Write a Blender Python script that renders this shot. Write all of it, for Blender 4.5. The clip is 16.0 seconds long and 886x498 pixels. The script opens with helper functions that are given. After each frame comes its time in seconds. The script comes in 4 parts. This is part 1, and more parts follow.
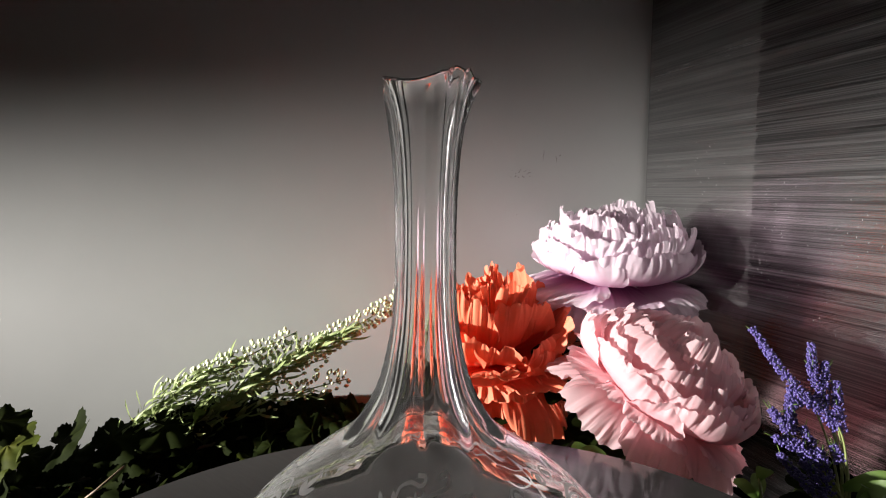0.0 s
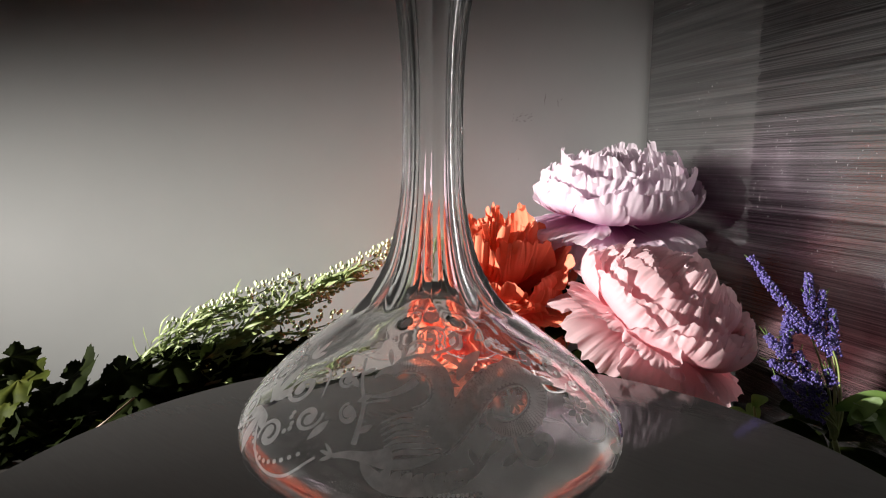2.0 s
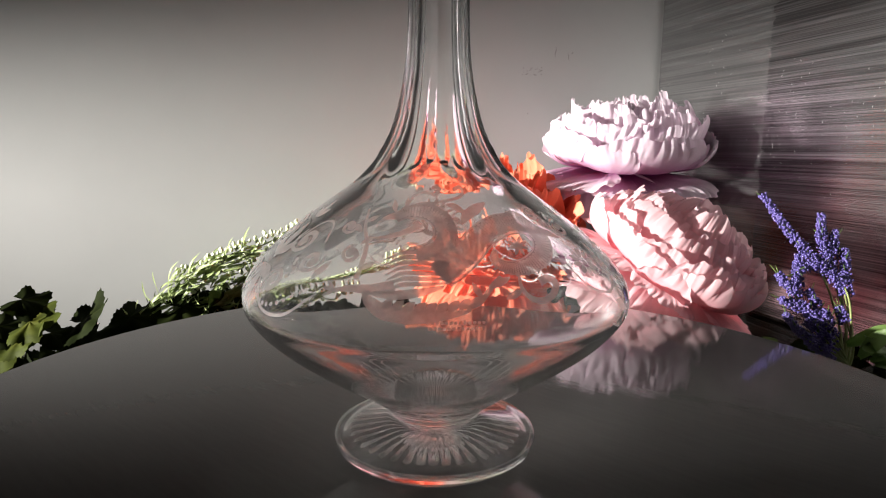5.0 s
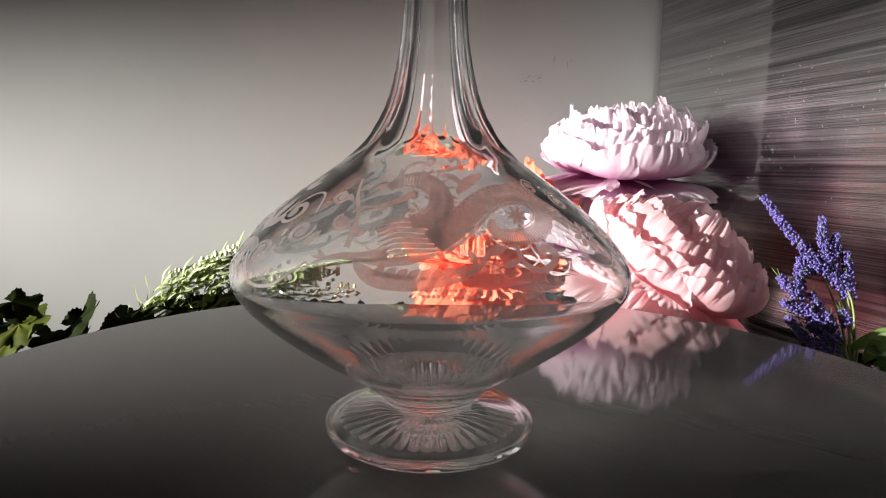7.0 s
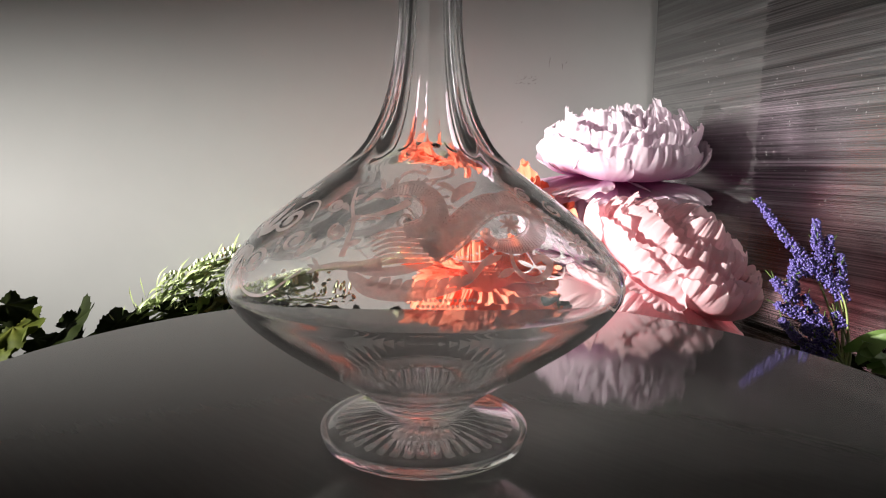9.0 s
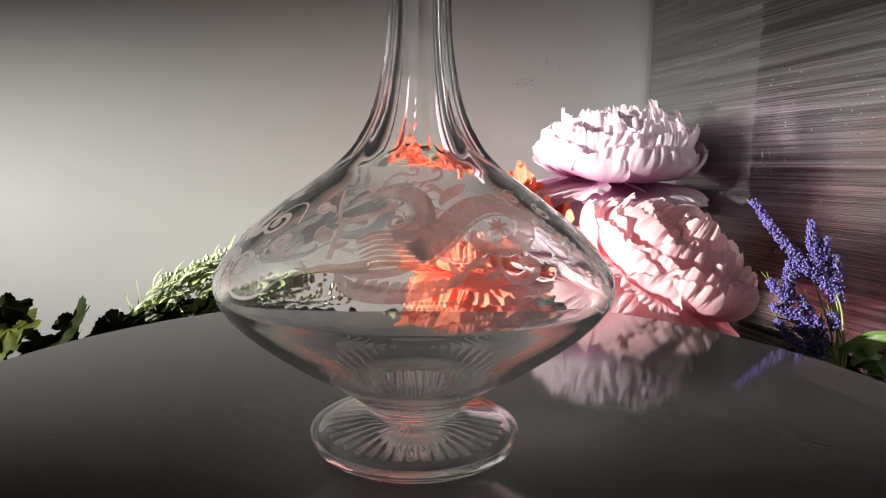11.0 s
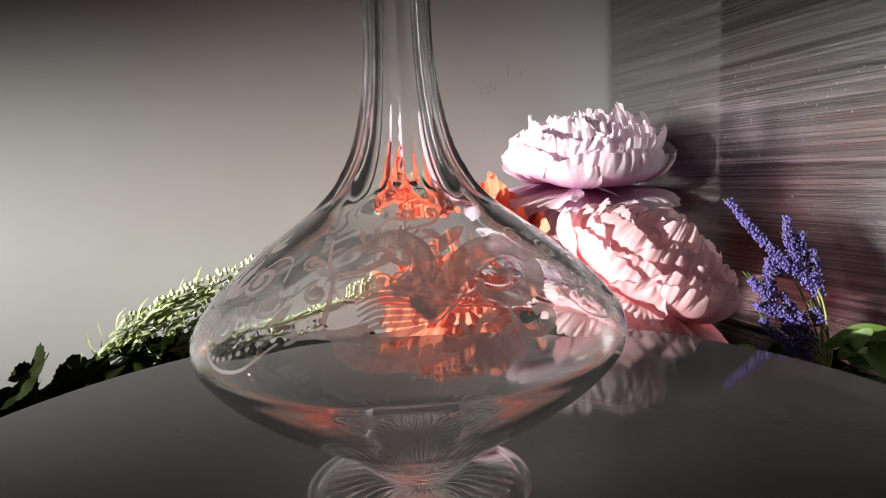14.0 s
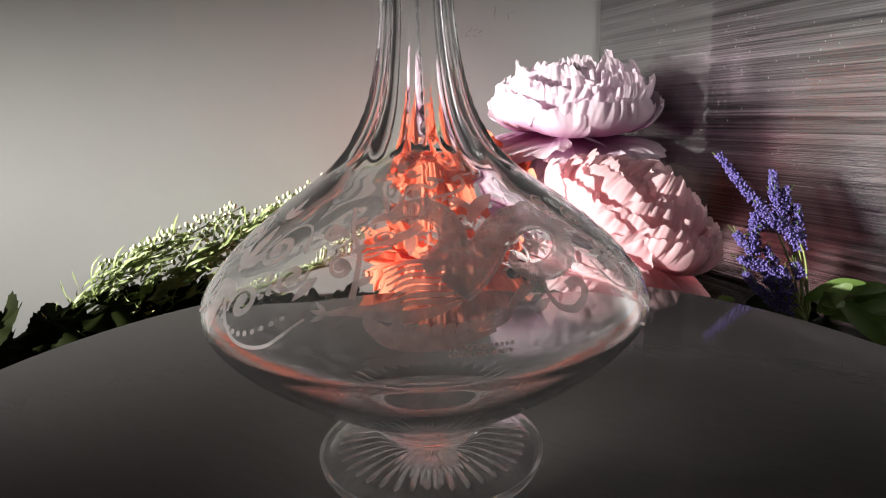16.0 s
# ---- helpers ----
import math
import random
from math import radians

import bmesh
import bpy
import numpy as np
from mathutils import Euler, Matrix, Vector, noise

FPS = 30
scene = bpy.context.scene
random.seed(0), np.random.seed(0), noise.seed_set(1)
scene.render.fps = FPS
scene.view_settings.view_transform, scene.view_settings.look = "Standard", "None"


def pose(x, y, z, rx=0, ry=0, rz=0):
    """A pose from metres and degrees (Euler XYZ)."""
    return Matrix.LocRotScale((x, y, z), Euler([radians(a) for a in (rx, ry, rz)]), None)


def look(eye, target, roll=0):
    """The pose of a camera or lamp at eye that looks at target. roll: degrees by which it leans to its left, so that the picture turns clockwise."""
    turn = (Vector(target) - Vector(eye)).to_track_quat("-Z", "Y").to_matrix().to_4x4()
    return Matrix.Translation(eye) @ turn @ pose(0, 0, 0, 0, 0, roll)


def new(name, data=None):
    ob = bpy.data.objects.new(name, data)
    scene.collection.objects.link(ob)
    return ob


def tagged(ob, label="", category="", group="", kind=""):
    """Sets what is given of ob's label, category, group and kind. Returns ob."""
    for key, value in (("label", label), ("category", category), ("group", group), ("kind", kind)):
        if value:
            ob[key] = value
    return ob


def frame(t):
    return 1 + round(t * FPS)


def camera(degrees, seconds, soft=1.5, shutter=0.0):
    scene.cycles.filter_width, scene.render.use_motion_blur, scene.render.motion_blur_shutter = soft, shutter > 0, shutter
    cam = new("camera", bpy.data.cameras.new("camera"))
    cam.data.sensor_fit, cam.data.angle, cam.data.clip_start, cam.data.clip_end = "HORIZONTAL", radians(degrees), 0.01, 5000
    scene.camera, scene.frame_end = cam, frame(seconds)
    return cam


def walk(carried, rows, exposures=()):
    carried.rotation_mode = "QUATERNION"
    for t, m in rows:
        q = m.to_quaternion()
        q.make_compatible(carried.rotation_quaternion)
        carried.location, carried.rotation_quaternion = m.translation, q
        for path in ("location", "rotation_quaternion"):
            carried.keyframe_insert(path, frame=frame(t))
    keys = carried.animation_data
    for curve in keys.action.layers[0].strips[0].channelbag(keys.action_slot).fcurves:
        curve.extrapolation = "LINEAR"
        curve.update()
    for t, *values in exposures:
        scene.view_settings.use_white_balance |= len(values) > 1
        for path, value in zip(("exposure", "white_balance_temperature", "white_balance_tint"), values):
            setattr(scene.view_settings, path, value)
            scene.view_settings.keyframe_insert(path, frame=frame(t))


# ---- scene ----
cam = camera(71.6, 16.0, soft=1.1)
PATH = [
    (0, (0.0046, -0.2212, 0.1925), (0.0199, 1.7706, 0.0126), 0.50),
    (0.5, (0.0057, -0.2188, 0.1800), (0.0168, 1.7705, -0.0262), 0.35),
    (1, (0.0062, -0.2217, 0.1709), (0.0193, 1.7645, -0.0632), 0.31),
    (1.5, (0.0040, -0.2259, 0.1661), (0.0177, 1.7564, -0.0984), 0.29),
    (2, (0.0019, -0.2299, 0.1593), (0.0203, 1.7507, -0.1182), 0.39),
    (2.5, (0.0001, -0.2293, 0.1519), (0.0245, 1.7447, -0.1686), 0.06),
    (3, (0.0006, -0.2289, 0.1467), (0.0328, 1.7413, -0.1958), 0.21),
    (3.5, (0.0002, -0.2328, 0.1375), (0.0278, 1.7342, -0.2235), 0.04),
    (4, (0.0024, -0.2356, 0.1289), (0.0090, 1.7328, -0.2249), 0.04),
    (6.5, (0.0043, -0.2296, 0.1009), (-0.0076, 1.7532, -0.1605), 1.03),
    (7, (0.0049, -0.2286, 0.0995), (-0.0013, 1.7545, -0.1597), 1.02),
    (7.5, (0.0066, -0.2282, 0.1001), (0.0011, 1.7543, -0.1640), 1.06),
    (8, (0.0062, -0.2300, 0.1000), (0.0081, 1.7530, -0.1606), 1.06),
    (8.5, (0.0060, -0.2296, 0.1011), (0.0100, 1.7532, -0.1610), 1.15),
    (9, (0.0053, -0.2288, 0.1023), (0.0120, 1.7542, -0.1581), 1.03),
    (11.5, (0.0091, -0.2283, 0.1030), (0.0194, 1.7551, -0.1541), 0.93),
    (12, (0.0064, -0.2292, 0.1051), (0.0232, 1.7538, -0.1546), 0.78),
    (12.5, (0.0091, -0.2285, 0.1073), (0.0156, 1.7547, -0.1513), 0.96),
    (13, (0.0084, -0.2261, 0.1121), (0.0132, 1.7560, -0.1546), 0.08),
    (13.5, (0.0083, -0.2225, 0.1100), (-0.0139, 1.7631, -0.1280), -1.14),
    (14, (-0.0007, -0.2105, 0.1130), (0.1186, 1.7714, -0.1271), -2.52),
    (14.5, (-0.0171, -0.1979, 0.1120), (0.1962, 1.7653, -0.2046), -1.17),
    (15, (-0.0185, -0.1962, 0.1112), (0.1976, 1.7665, -0.2070), -1.08),
    (15.5, (-0.0145, -0.1975, 0.1161), (0.2004, 1.7663, -0.1957), -1.44),
    (16, (-0.0152, -0.2017, 0.1200), (0.1902, 1.7411, -0.3084), -1.56),
]
walk(cam, [(t, look(eye, target, roll)) for t, eye, target, roll in PATH],
     [(0, -0.5), (1.5, -0.6), (2.5, -0.58), (3.5, -0.42), (4.2, -0.2), (6.3, -0.12), (12.5, -0.13), (13, -0.26), (14.5, -0.32), (16, -0.37)])

# ---- world and light ----
world = bpy.data.worlds.new("world")
scene.world = world
world.use_nodes = True
world.node_tree.nodes["Background"].inputs[0].default_value = (0.75, 0.85, 1.0, 1)
world.node_tree.nodes["Background"].inputs[1].default_value = 0.05

# one lamp far to the side, its upper half cut off by added, unseen screens
LAMP = Vector((-2.471, -0.340, 0.26))
BEAM = Vector((0.9584, 0.2853, 0.0))
spot = bpy.data.lights.new("lamp_beam", "SPOT")
spot.energy, spot.color = 1780.0, (1.0, 0.955, 0.905)
spot.spot_size, spot.spot_blend, spot.shadow_soft_size = radians(22.5), 1.0, 0.024
new("lamp_beam", spot).matrix_world = look(LAMP, Vector((0.10, 0.425, 0.05)))


# ---- materials ----
def shader(name):
    m = bpy.data.materials.new(name)
    m.use_nodes = True
    t = m.node_tree
    return m, t, t.nodes["Principled BSDF"]


def node(t, kind, **values):
    n = t.nodes.new(kind)
    for key, v in values.items():
        n.inputs[key.replace("_", " ")].default_value = v
    return n


def ramp(t, source, stops):
    r = t.nodes.new("ShaderNodeValToRGB")
    while len(r.color_ramp.elements) < len(stops):
        r.color_ramp.elements.new(0.5)
    for e, (at, c) in zip(r.color_ramp.elements, stops):
        e.position, e.color = at, (*c, 1)
    t.links.new(source, r.inputs[0])
    return r.outputs[0]


def grain(t, scale, detail=6, stretch=None, rough=0.6, turn=0.0):
    co = t.nodes.new("ShaderNodeTexCoord").outputs["Object"]
    if turn:
        spun = node(t, "ShaderNodeVectorRotate", Angle=turn)
        t.links.new(co, spun.inputs["Vector"])
        co = spun.outputs[0]
    if stretch:
        mp = t.nodes.new("ShaderNodeMapping")
        mp.inputs["Scale"].default_value = stretch
        t.links.new(co, mp.inputs[0])
        co = mp.outputs[0]
    n = node(t, "ShaderNodeTexNoise", Scale=scale, Detail=detail, Roughness=rough)
    t.links.new(co, n.inputs["Vector"])
    return n.outputs["Fac"]


def bumped(t, bsdf, height, strength, distance):
    b = node(t, "ShaderNodeBump", Strength=strength, Distance=distance)
    t.links.new(height, b.inputs["Height"])
    t.links.new(b.outputs[0], bsdf.inputs["Normal"])


def plain(name, dark, light, scale, rough, bump=0.2, dist=0.001, metal=0.0, stretch=None):
    m, t, b = shader(name)
    g = grain(t, scale, stretch=stretch)
    t.links.new(ramp(t, g, [(0.3, dark), (0.7, light)]), b.inputs["Base Color"])
    b.inputs["Roughness"].default_value, b.inputs["Metallic"].default_value = rough, metal
    bumped(t, b, grain(t, scale * 6), bump, dist)
    return m


def leafy(name, base, tip, through_part=0.35, rough=0.55, vein=0.15, gloss=0.25, reach=0.5):
    """Thin cloth or leaf: the colour runs from the base of the blade to its edge, and light shines through it."""
    m, t, b = shader(name)
    at = t.nodes.new("ShaderNodeAttribute")
    at.attribute_name = "along"
    col = ramp(t, at.outputs["Fac"], [(0.05 + 0.2 * (reach - 0.5), base), (reach, tip)])
    mix = t.nodes.new("ShaderNodeMix")
    mix.data_type, mix.blend_type = "RGBA", "MULTIPLY"
    mix.inputs["Factor"].default_value = 1.0
    t.links.new(col, mix.inputs["A"])
    info = t.nodes.new("ShaderNodeObjectInfo")
    vary = node(t, "ShaderNodeMapRange", To_Min=0.88, To_Max=1.0)
    t.links.new(info.outputs["Random"], vary.inputs["Value"])
    fine = node(t, "ShaderNodeMapRange", To_Min=1.0 - vein, To_Max=1.0)
    t.links.new(grain(t, 160, stretch=(0.25, 1, 1)), fine.inputs["Value"])
    mul = t.nodes.new("ShaderNodeMath")
    mul.operation = "MULTIPLY"
    t.links.new(vary.outputs[0], mul.inputs[0])
    t.links.new(fine.outputs[0], mul.inputs[1])
    t.links.new(mul.outputs[0], mix.inputs["B"])
    t.links.new(mix.outputs["Result"], b.inputs["Base Color"])
    b.inputs["Roughness"].default_value = rough
    b.inputs["Specular IOR Level"].default_value = gloss
    bumped(t, b, grain(t, 220, stretch=(0.2, 1, 1)), 0.35, 0.0006)
    tr = t.nodes.new("ShaderNodeBsdfTranslucent")
    t.links.new(mix.outputs["Result"], tr.inputs["Color"])
    both = t.nodes.new("ShaderNodeMixShader")
    both.inputs[0].default_value = through_part
    t.links.new(b.outputs[0], both.inputs[1])
    t.links.new(tr.outputs[0], both.inputs[2])
    t.links.new(both.outputs[0], t.nodes["Material Output"].inputs["Surface"])
    return m


wall_paint, t_, b_ = shader("pale_wall_paint")
g_ = grain(t_, 3.0, 8)
t_.links.new(ramp(t_, g_, [(0.3, (0.372, 0.378, 0.369)), (0.7, (0.422, 0.428, 0.418))]), b_.inputs["Base Color"])
b_.inputs["Roughness"].default_value = 0.62
bumped(t_, b_, grain(t_, 30, 6), 0.05, 0.001)

room_paint = plain("room_paint", (0.56, 0.555, 0.545), (0.66, 0.655, 0.645), 4, 0.8)
mark_paint = plain("dark_scuff", (0.19, 0.18, 0.17), (0.27, 0.26, 0.25), 300, 0.7)
floor_wood = plain("floor_wood", (0.10, 0.07, 0.05), (0.16, 0.11, 0.08), 12, 0.5, stretch=(1, 12, 1))
ledge_wood = plain("dark_ledge", (0.015, 0.012, 0.010), (0.03, 0.025, 0.02), 18, 0.7)

table_lac, t_, b_ = shader("grey_table_laminate")
g_ = grain(t_, 40, 6, stretch=(1, 9, 1), turn=0.7)
t_.links.new(ramp(t_, g_, [(0.35, (0.048, 0.0450, 0.0433)), (0.7, (0.054, 0.0506, 0.0487))]), b_.inputs["Base Color"])
t_.links.new(ramp(t_, grain(t_, 14, 8), [(0.3, (0.012,) * 3), (0.75, (0.032,) * 3)]), b_.inputs["Roughness"])
b_.inputs["Specular IOR Level"].default_value = 0.26
bumped(t_, b_, grain(t_, 260, 4, stretch=(1, 6, 1), turn=0.7), 0.025, 0.0003)
table_metal = plain("dark_metal", (0.05, 0.05, 0.05), (0.08, 0.08, 0.08), 30, 0.4, metal=0.8)


def film_material(name, dark, light, metal, rough, bump):
    """Stretched clear film over grey: fine streaks that run along the board."""
    m, t, b = shader(name)
    mixed = node(t, "ShaderNodeMix")
    mixed.inputs["Factor"].default_value = 0.42
    t.links.new(grain(t, 30, 8, stretch=(0.10, 0.10, 24)), mixed.inputs["A"])
    t.links.new(grain(t, 30, 3, stretch=(0.03, 0.03, 5)), mixed.inputs["B"])
    t.links.new(ramp(t, mixed.outputs["Result"], [(0.42, dark), (0.58, light)]), b.inputs["Base Color"])
    t.links.new(ramp(t, grain(t, 18, 6, stretch=(0.3, 0.3, 8)), [(0.3, (rough,) * 3), (0.7, (rough * 2,) * 3)]), b.inputs["Roughness"])
    b.inputs["Metallic"].default_value = metal
    b.inputs["Coat Weight"].default_value, b.inputs["Coat Roughness"].default_value = 0.15, 0.1
    bumped(t, b, grain(t, 60, 8, stretch=(0.06, 0.06, 14)), bump, 0.002)
    return m


film = film_material("stretched_film_layers", (0.17, 0.167, 0.172), (0.48, 0.472, 0.486), 1.0, 0.08, 0.22)
film_thin = film_material("single_clear_film", (0.31, 0.308, 0.31), (0.48, 0.477, 0.48), 1.0, 0.14, 0.15)

glass, t_, b_ = shader("clear_crystal")
b_.inputs["Base Color"].default_value = (0.985, 0.985, 0.985, 1)
b_.inputs["Roughness"].default_value, b_.inputs["IOR"].default_value = 0.0, 1.5
b_.inputs["Transmission Weight"].default_value = 0.991


def frosted(name, least, most):
    """Roughened glass: it blurs what lies behind and scatters a little light."""
    m, t_, b_ = shader(name)
    b_.inputs["Base Color"].default_value = (0.58, 0.575, 0.57, 1)
    b_.inputs["Roughness"].default_value = 0.45
    rough_ = t_.nodes.new("ShaderNodeBsdfRefraction")
    rough_.inputs["Color"].default_value = (0.96, 0.96, 0.96, 1)
    rough_.inputs["Roughness"].default_value, rough_.inputs["IOR"].default_value = 0.75, 1.4
    clear = t_.nodes.new("ShaderNodeBsdfTransparent")
    m1_, m2_ = t_.nodes.new("ShaderNodeMixShader"), t_.nodes.new("ShaderNodeMixShader")
    m1_.inputs[0].default_value = 0.60
    t_.links.new(b_.outputs[0], m1_.inputs[1])
    t_.links.new(rough_.outputs[0], m1_.inputs[2])
    g_ = node(t_, "ShaderNodeMapRange", From_Min=0.3, From_Max=0.7, To_Min=least, To_Max=most)
    t_.links.new(grain(t_, 260, 5), g_.inputs["Value"])
    t_.links.new(g_.outputs[0], m2_.inputs[0])
    t_.links.new(clear.outputs[0], m2_.inputs[1])
    t_.links.new(m1_.outputs[0], m2_.inputs[2])
    t_.links.new(m2_.outputs[0], t_.nodes["Material Output"].inputs["Surface"])
    return m


frost = frosted("frosted_engraving", 0.62, 0.92)
frost_faint = frosted("faintly_frosted_ground", 0.30, 0.55)

lilac = leafy("lilac_white_petal", (0.62, 0.07, 0.42), (0.93, 0.80, 0.88), 0.54, reach=0.80)
pink = leafy("pale_pink_petal", (0.93, 0.30, 0.36), (0.95, 0.69, 0.72), 0.56, reach=0.97)
orange = leafy("coral_orange_petal", (0.92, 0.05, 0.02), (0.97, 0.28, 0.155), 0.36, reach=0.95)
dark_leaf = leafy("dark_green_leaf", (0.021, 0.028, 0.006), (0.013, 0.019, 0.004), 0.25, 0.7, 0.6, 0.02)
yellow_leaf = leafy("yellowing_leaf", (0.12, 0.13, 0.02), (0.075, 0.095, 0.014), 0.4, 0.6, 0.7, 0.04)
fresh_leaf = leafy("fresh_green_leaf", (0.07, 0.14, 0.02), (0.12, 0.20, 0.045), 0.35, 0.45, 0.3)
blade_leaf = leafy("pale_green_blade", (0.12, 0.16, 0.045), (0.31, 0.38, 0.16), 0.35, 0.45, 0.25)
bud_white = plain("cream_bud", (0.46, 0.51, 0.30), (0.62, 0.66, 0.46), 200, 0.8)
nick_grey = plain("pale_nick", (0.46, 0.46, 0.46), (0.72, 0.72, 0.72), 300, 0.35)
bead_violet = plain("violet_bead", (0.045, 0.033, 0.14), (0.095, 0.072, 0.25), 220, 0.4)
stem_green = plain("stem_green", (0.10, 0.13, 0.03), (0.20, 0.23, 0.07), 120, 0.6)
twig_brown = plain("twig_brown", (0.09, 0.06, 0.035), (0.16, 0.11, 0.065), 120, 0.6)


# ---- mesh helpers ----
def mesh_of(name, verts, faces, material, along=None, smooth=True):
    me = bpy.data.meshes.new(name)
    me.from_pydata([tuple(v) for v in verts], [], faces)
    me.materials.append(material)
    if smooth:
        me.polygons.foreach_set("use_smooth", [True] * len(me.polygons))
    if along is not None:
        me.attributes.new("along", "FLOAT", "POINT").data.foreach_set("value", along)
    me.update()
    return me


def link(name, me, parent=None, m=None, label=""):
    ob = new(name, me)
    if parent:
        ob.parent = parent
    if m is not None:
        ob.matrix_basis = m
    return tagged(ob, label)


def part(name, bm, material, parent, label="", smooth=True):
    me = bpy.data.meshes.new(name)
    bm.to_mesh(me)
    bm.free()
    me.materials.append(material)
    if smooth:
        me.polygons.foreach_set("use_smooth", [True] * len(me.polygons))
    return link(name, me, parent, None, label)


def slab(name, corners, z0, z1, material, bevel=0.0):
    """An upright prism over a ground outline."""
    bm = bmesh.new()
    low = [bm.verts.new((x, y, z0)) for x, y in corners]
    high = [bm.verts.new((x, y, z1)) for x, y in corners]
    n = len(corners)
    bm.faces.new(low[::-1])
    bm.faces.new(high)
    for i in range(n):
        bm.faces.new((low[i], low[(i + 1) % n], high[(i + 1) % n], high[i]))
    bmesh.ops.recalc_face_normals(bm, faces=bm.faces)
    if bevel:
        bmesh.ops.bevel(bm, geom=bm.edges[:], offset=bevel, segments=2, affect="EDGES")
    return part(name, bm, material, None, smooth=False)


def lathe(profile, segs):
    """A closed turned mesh from (r, z) pairs; r = 0 at an end closes it with a point."""
    verts, rows = [], []
    for r, z in profile:
        if r == 0:
            rows.append([len(verts)])
            verts.append((0, 0, z))
        else:
            rows.append(list(range(len(verts), len(verts) + segs)))
            verts += [(r * math.cos(2 * math.pi * k / segs), r * math.sin(2 * math.pi * k / segs), z) for k in range(segs)]
    faces = []
    for a, b in zip(rows, rows[1:]):
        for k in range(segs):
            j = (k + 1) % segs
            if len(a) == 1 and len(b) > 1:
                faces.append((a[0], b[j], b[k]))
            elif len(b) == 1:
                faces.append((a[k], a[j], b[0]))
            else:
                faces.append((a[k], a[j], b[j], b[k]))
    return verts, faces


def catmull(points, n):
    """A smooth run of n points through the given ones."""
    p = [Vector(q) for q in points]
    p = [p[0] * 2 - p[1]] + p + [p[-1] * 2 - p[-2]]
    out = []
    for i in range(n):
        u = i / (n - 1) * (len(p) - 3)
        k = min(int(u), len(p) - 4)
        f = u - k
        a, b, c, d = p[k:k + 4]
        out.append(0.5 * (2 * b + (c - a) * f + (2 * a - 5 * b + 4 * c - d) * f * f + (3 * b - a - 3 * c + d) * f ** 3))
    return out


def tube(points, r0, r1, sides=6):
    verts, faces = [], []
    n = len(points)
    for i, p in enumerate(points):
        ahead = (points[min(i + 1, n - 1)] - points[max(i - 1, 0)]).normalized()
        side = ahead.cross(Vector((0.31, 0.2, 0.93))).normalized()
        up = side.cross(ahead)
        r = r0 + (r1 - r0) * i / (n - 1)
        verts += [p + r * (math.cos(2 * math.pi * k / sides) * side + math.sin(2 * math.pi * k / sides) * up) for k in range(sides)]
    for i in range(n - 1):
        for k in range(sides):
            j = (k + 1) % sides
            faces.append((i * sides + k, i * sides + j, (i + 1) * sides + j, (i + 1) * sides + k))
    faces += [tuple(range(sides))[::-1], tuple(range((n - 1) * sides, n * sides))]
    return verts, faces


def aim(place, ahead, up=(0, 0, 1), size=1.0):
    """A pose whose x runs ahead and whose z is as near up as it can be."""
    x = Vector(ahead).normalized()
    y = Vector(up).cross(x)
    y = y.normalized() if y.length > 1e-4 else x.orthogonal().normalized()
    z = x.cross(y)
    m = Matrix((x, y, z)).transposed().to_4x4()
    return Matrix.Translation(place) @ m @ Matrix.Scale(size, 4)


# ---- the room ----
SLOPE = 0.18


def wall_y(x):
    return 0.585 + SLOPE * x


CORNER = (0.292, wall_y(0.292))
FAR = (0.292 + 0.27 * 0.78, CORNER[1] - 0.963 * 0.78)

wall_back = tagged(slab("wall_back", [(-3.0, wall_y(-3.0)), (1.6, wall_y(1.6)), (1.6, wall_y(1.6) + 0.1), (-3.0, wall_y(-3.0) + 0.1)], -0.75, 1.7, wall_paint),
                   "light grey painted wall, smooth with faint scuffs", "wall", kind="structure")
tagged(slab("wall_left", [(-3.0, -2.3), (-2.9, -2.3), (-2.9, wall_y(-2.9)), (-3.0, wall_y(-3.0))], -0.75, 1.7, room_paint), "plain dim side wall", "wall", kind="structure")
tagged(slab("wall_right", [(1.5, -2.3), (1.6, -2.3), (1.6, wall_y(1.6)), (1.5, wall_y(1.5))], -0.75, 1.7, room_paint), "plain dim side wall", "wall", kind="structure")
tagged(slab("wall_front", [(-2.9, -2.2), (1.5, -2.2), (1.5, -2.3), (-2.9, -2.3)], -0.75, 1.7, room_paint), "plain dim wall", "wall", kind="structure")
tagged(slab("floor", [(-3.0, -2.3), (1.6, -2.3), (1.6, 1.0), (-3.0, 1.0)], -0.8, -0.75, floor_wood), "dark wooden floor", "floor", kind="structure")
tagged(slab("ceiling", [(-3.0, -2.3), (1.6, -2.3), (1.6, 1.0), (-3.0, 1.0)], 1.7, 1.75, room_paint), "plain dim ceiling", "ceiling", kind="structure")
_side = Vector((-BEAM.y, BEAM.x, 0))
# unseen boards, added only to darken the upper wall, each with its own height
for lo_, hi_, edge_ in ((-0.3, 0.0039, 0.2632), (0.0041, 0.0189, 0.2592), (0.0191, 0.3, 0.2510)):
    _a, _b = LAMP + BEAM * 0.3 + _side * lo_, LAMP + BEAM * 0.3 + _side * hi_
    _e, _d = _b + BEAM * 0.01, _a + BEAM * 0.01
    tagged(slab("screen", [(_a.x, _a.y), (_b.x, _b.y), (_e.x, _e.y), (_d.x, _d.y)], edge_, 1.7, ledge_wood), "unseen dark board added to cut off the top of the beam", "screen", kind="structure")

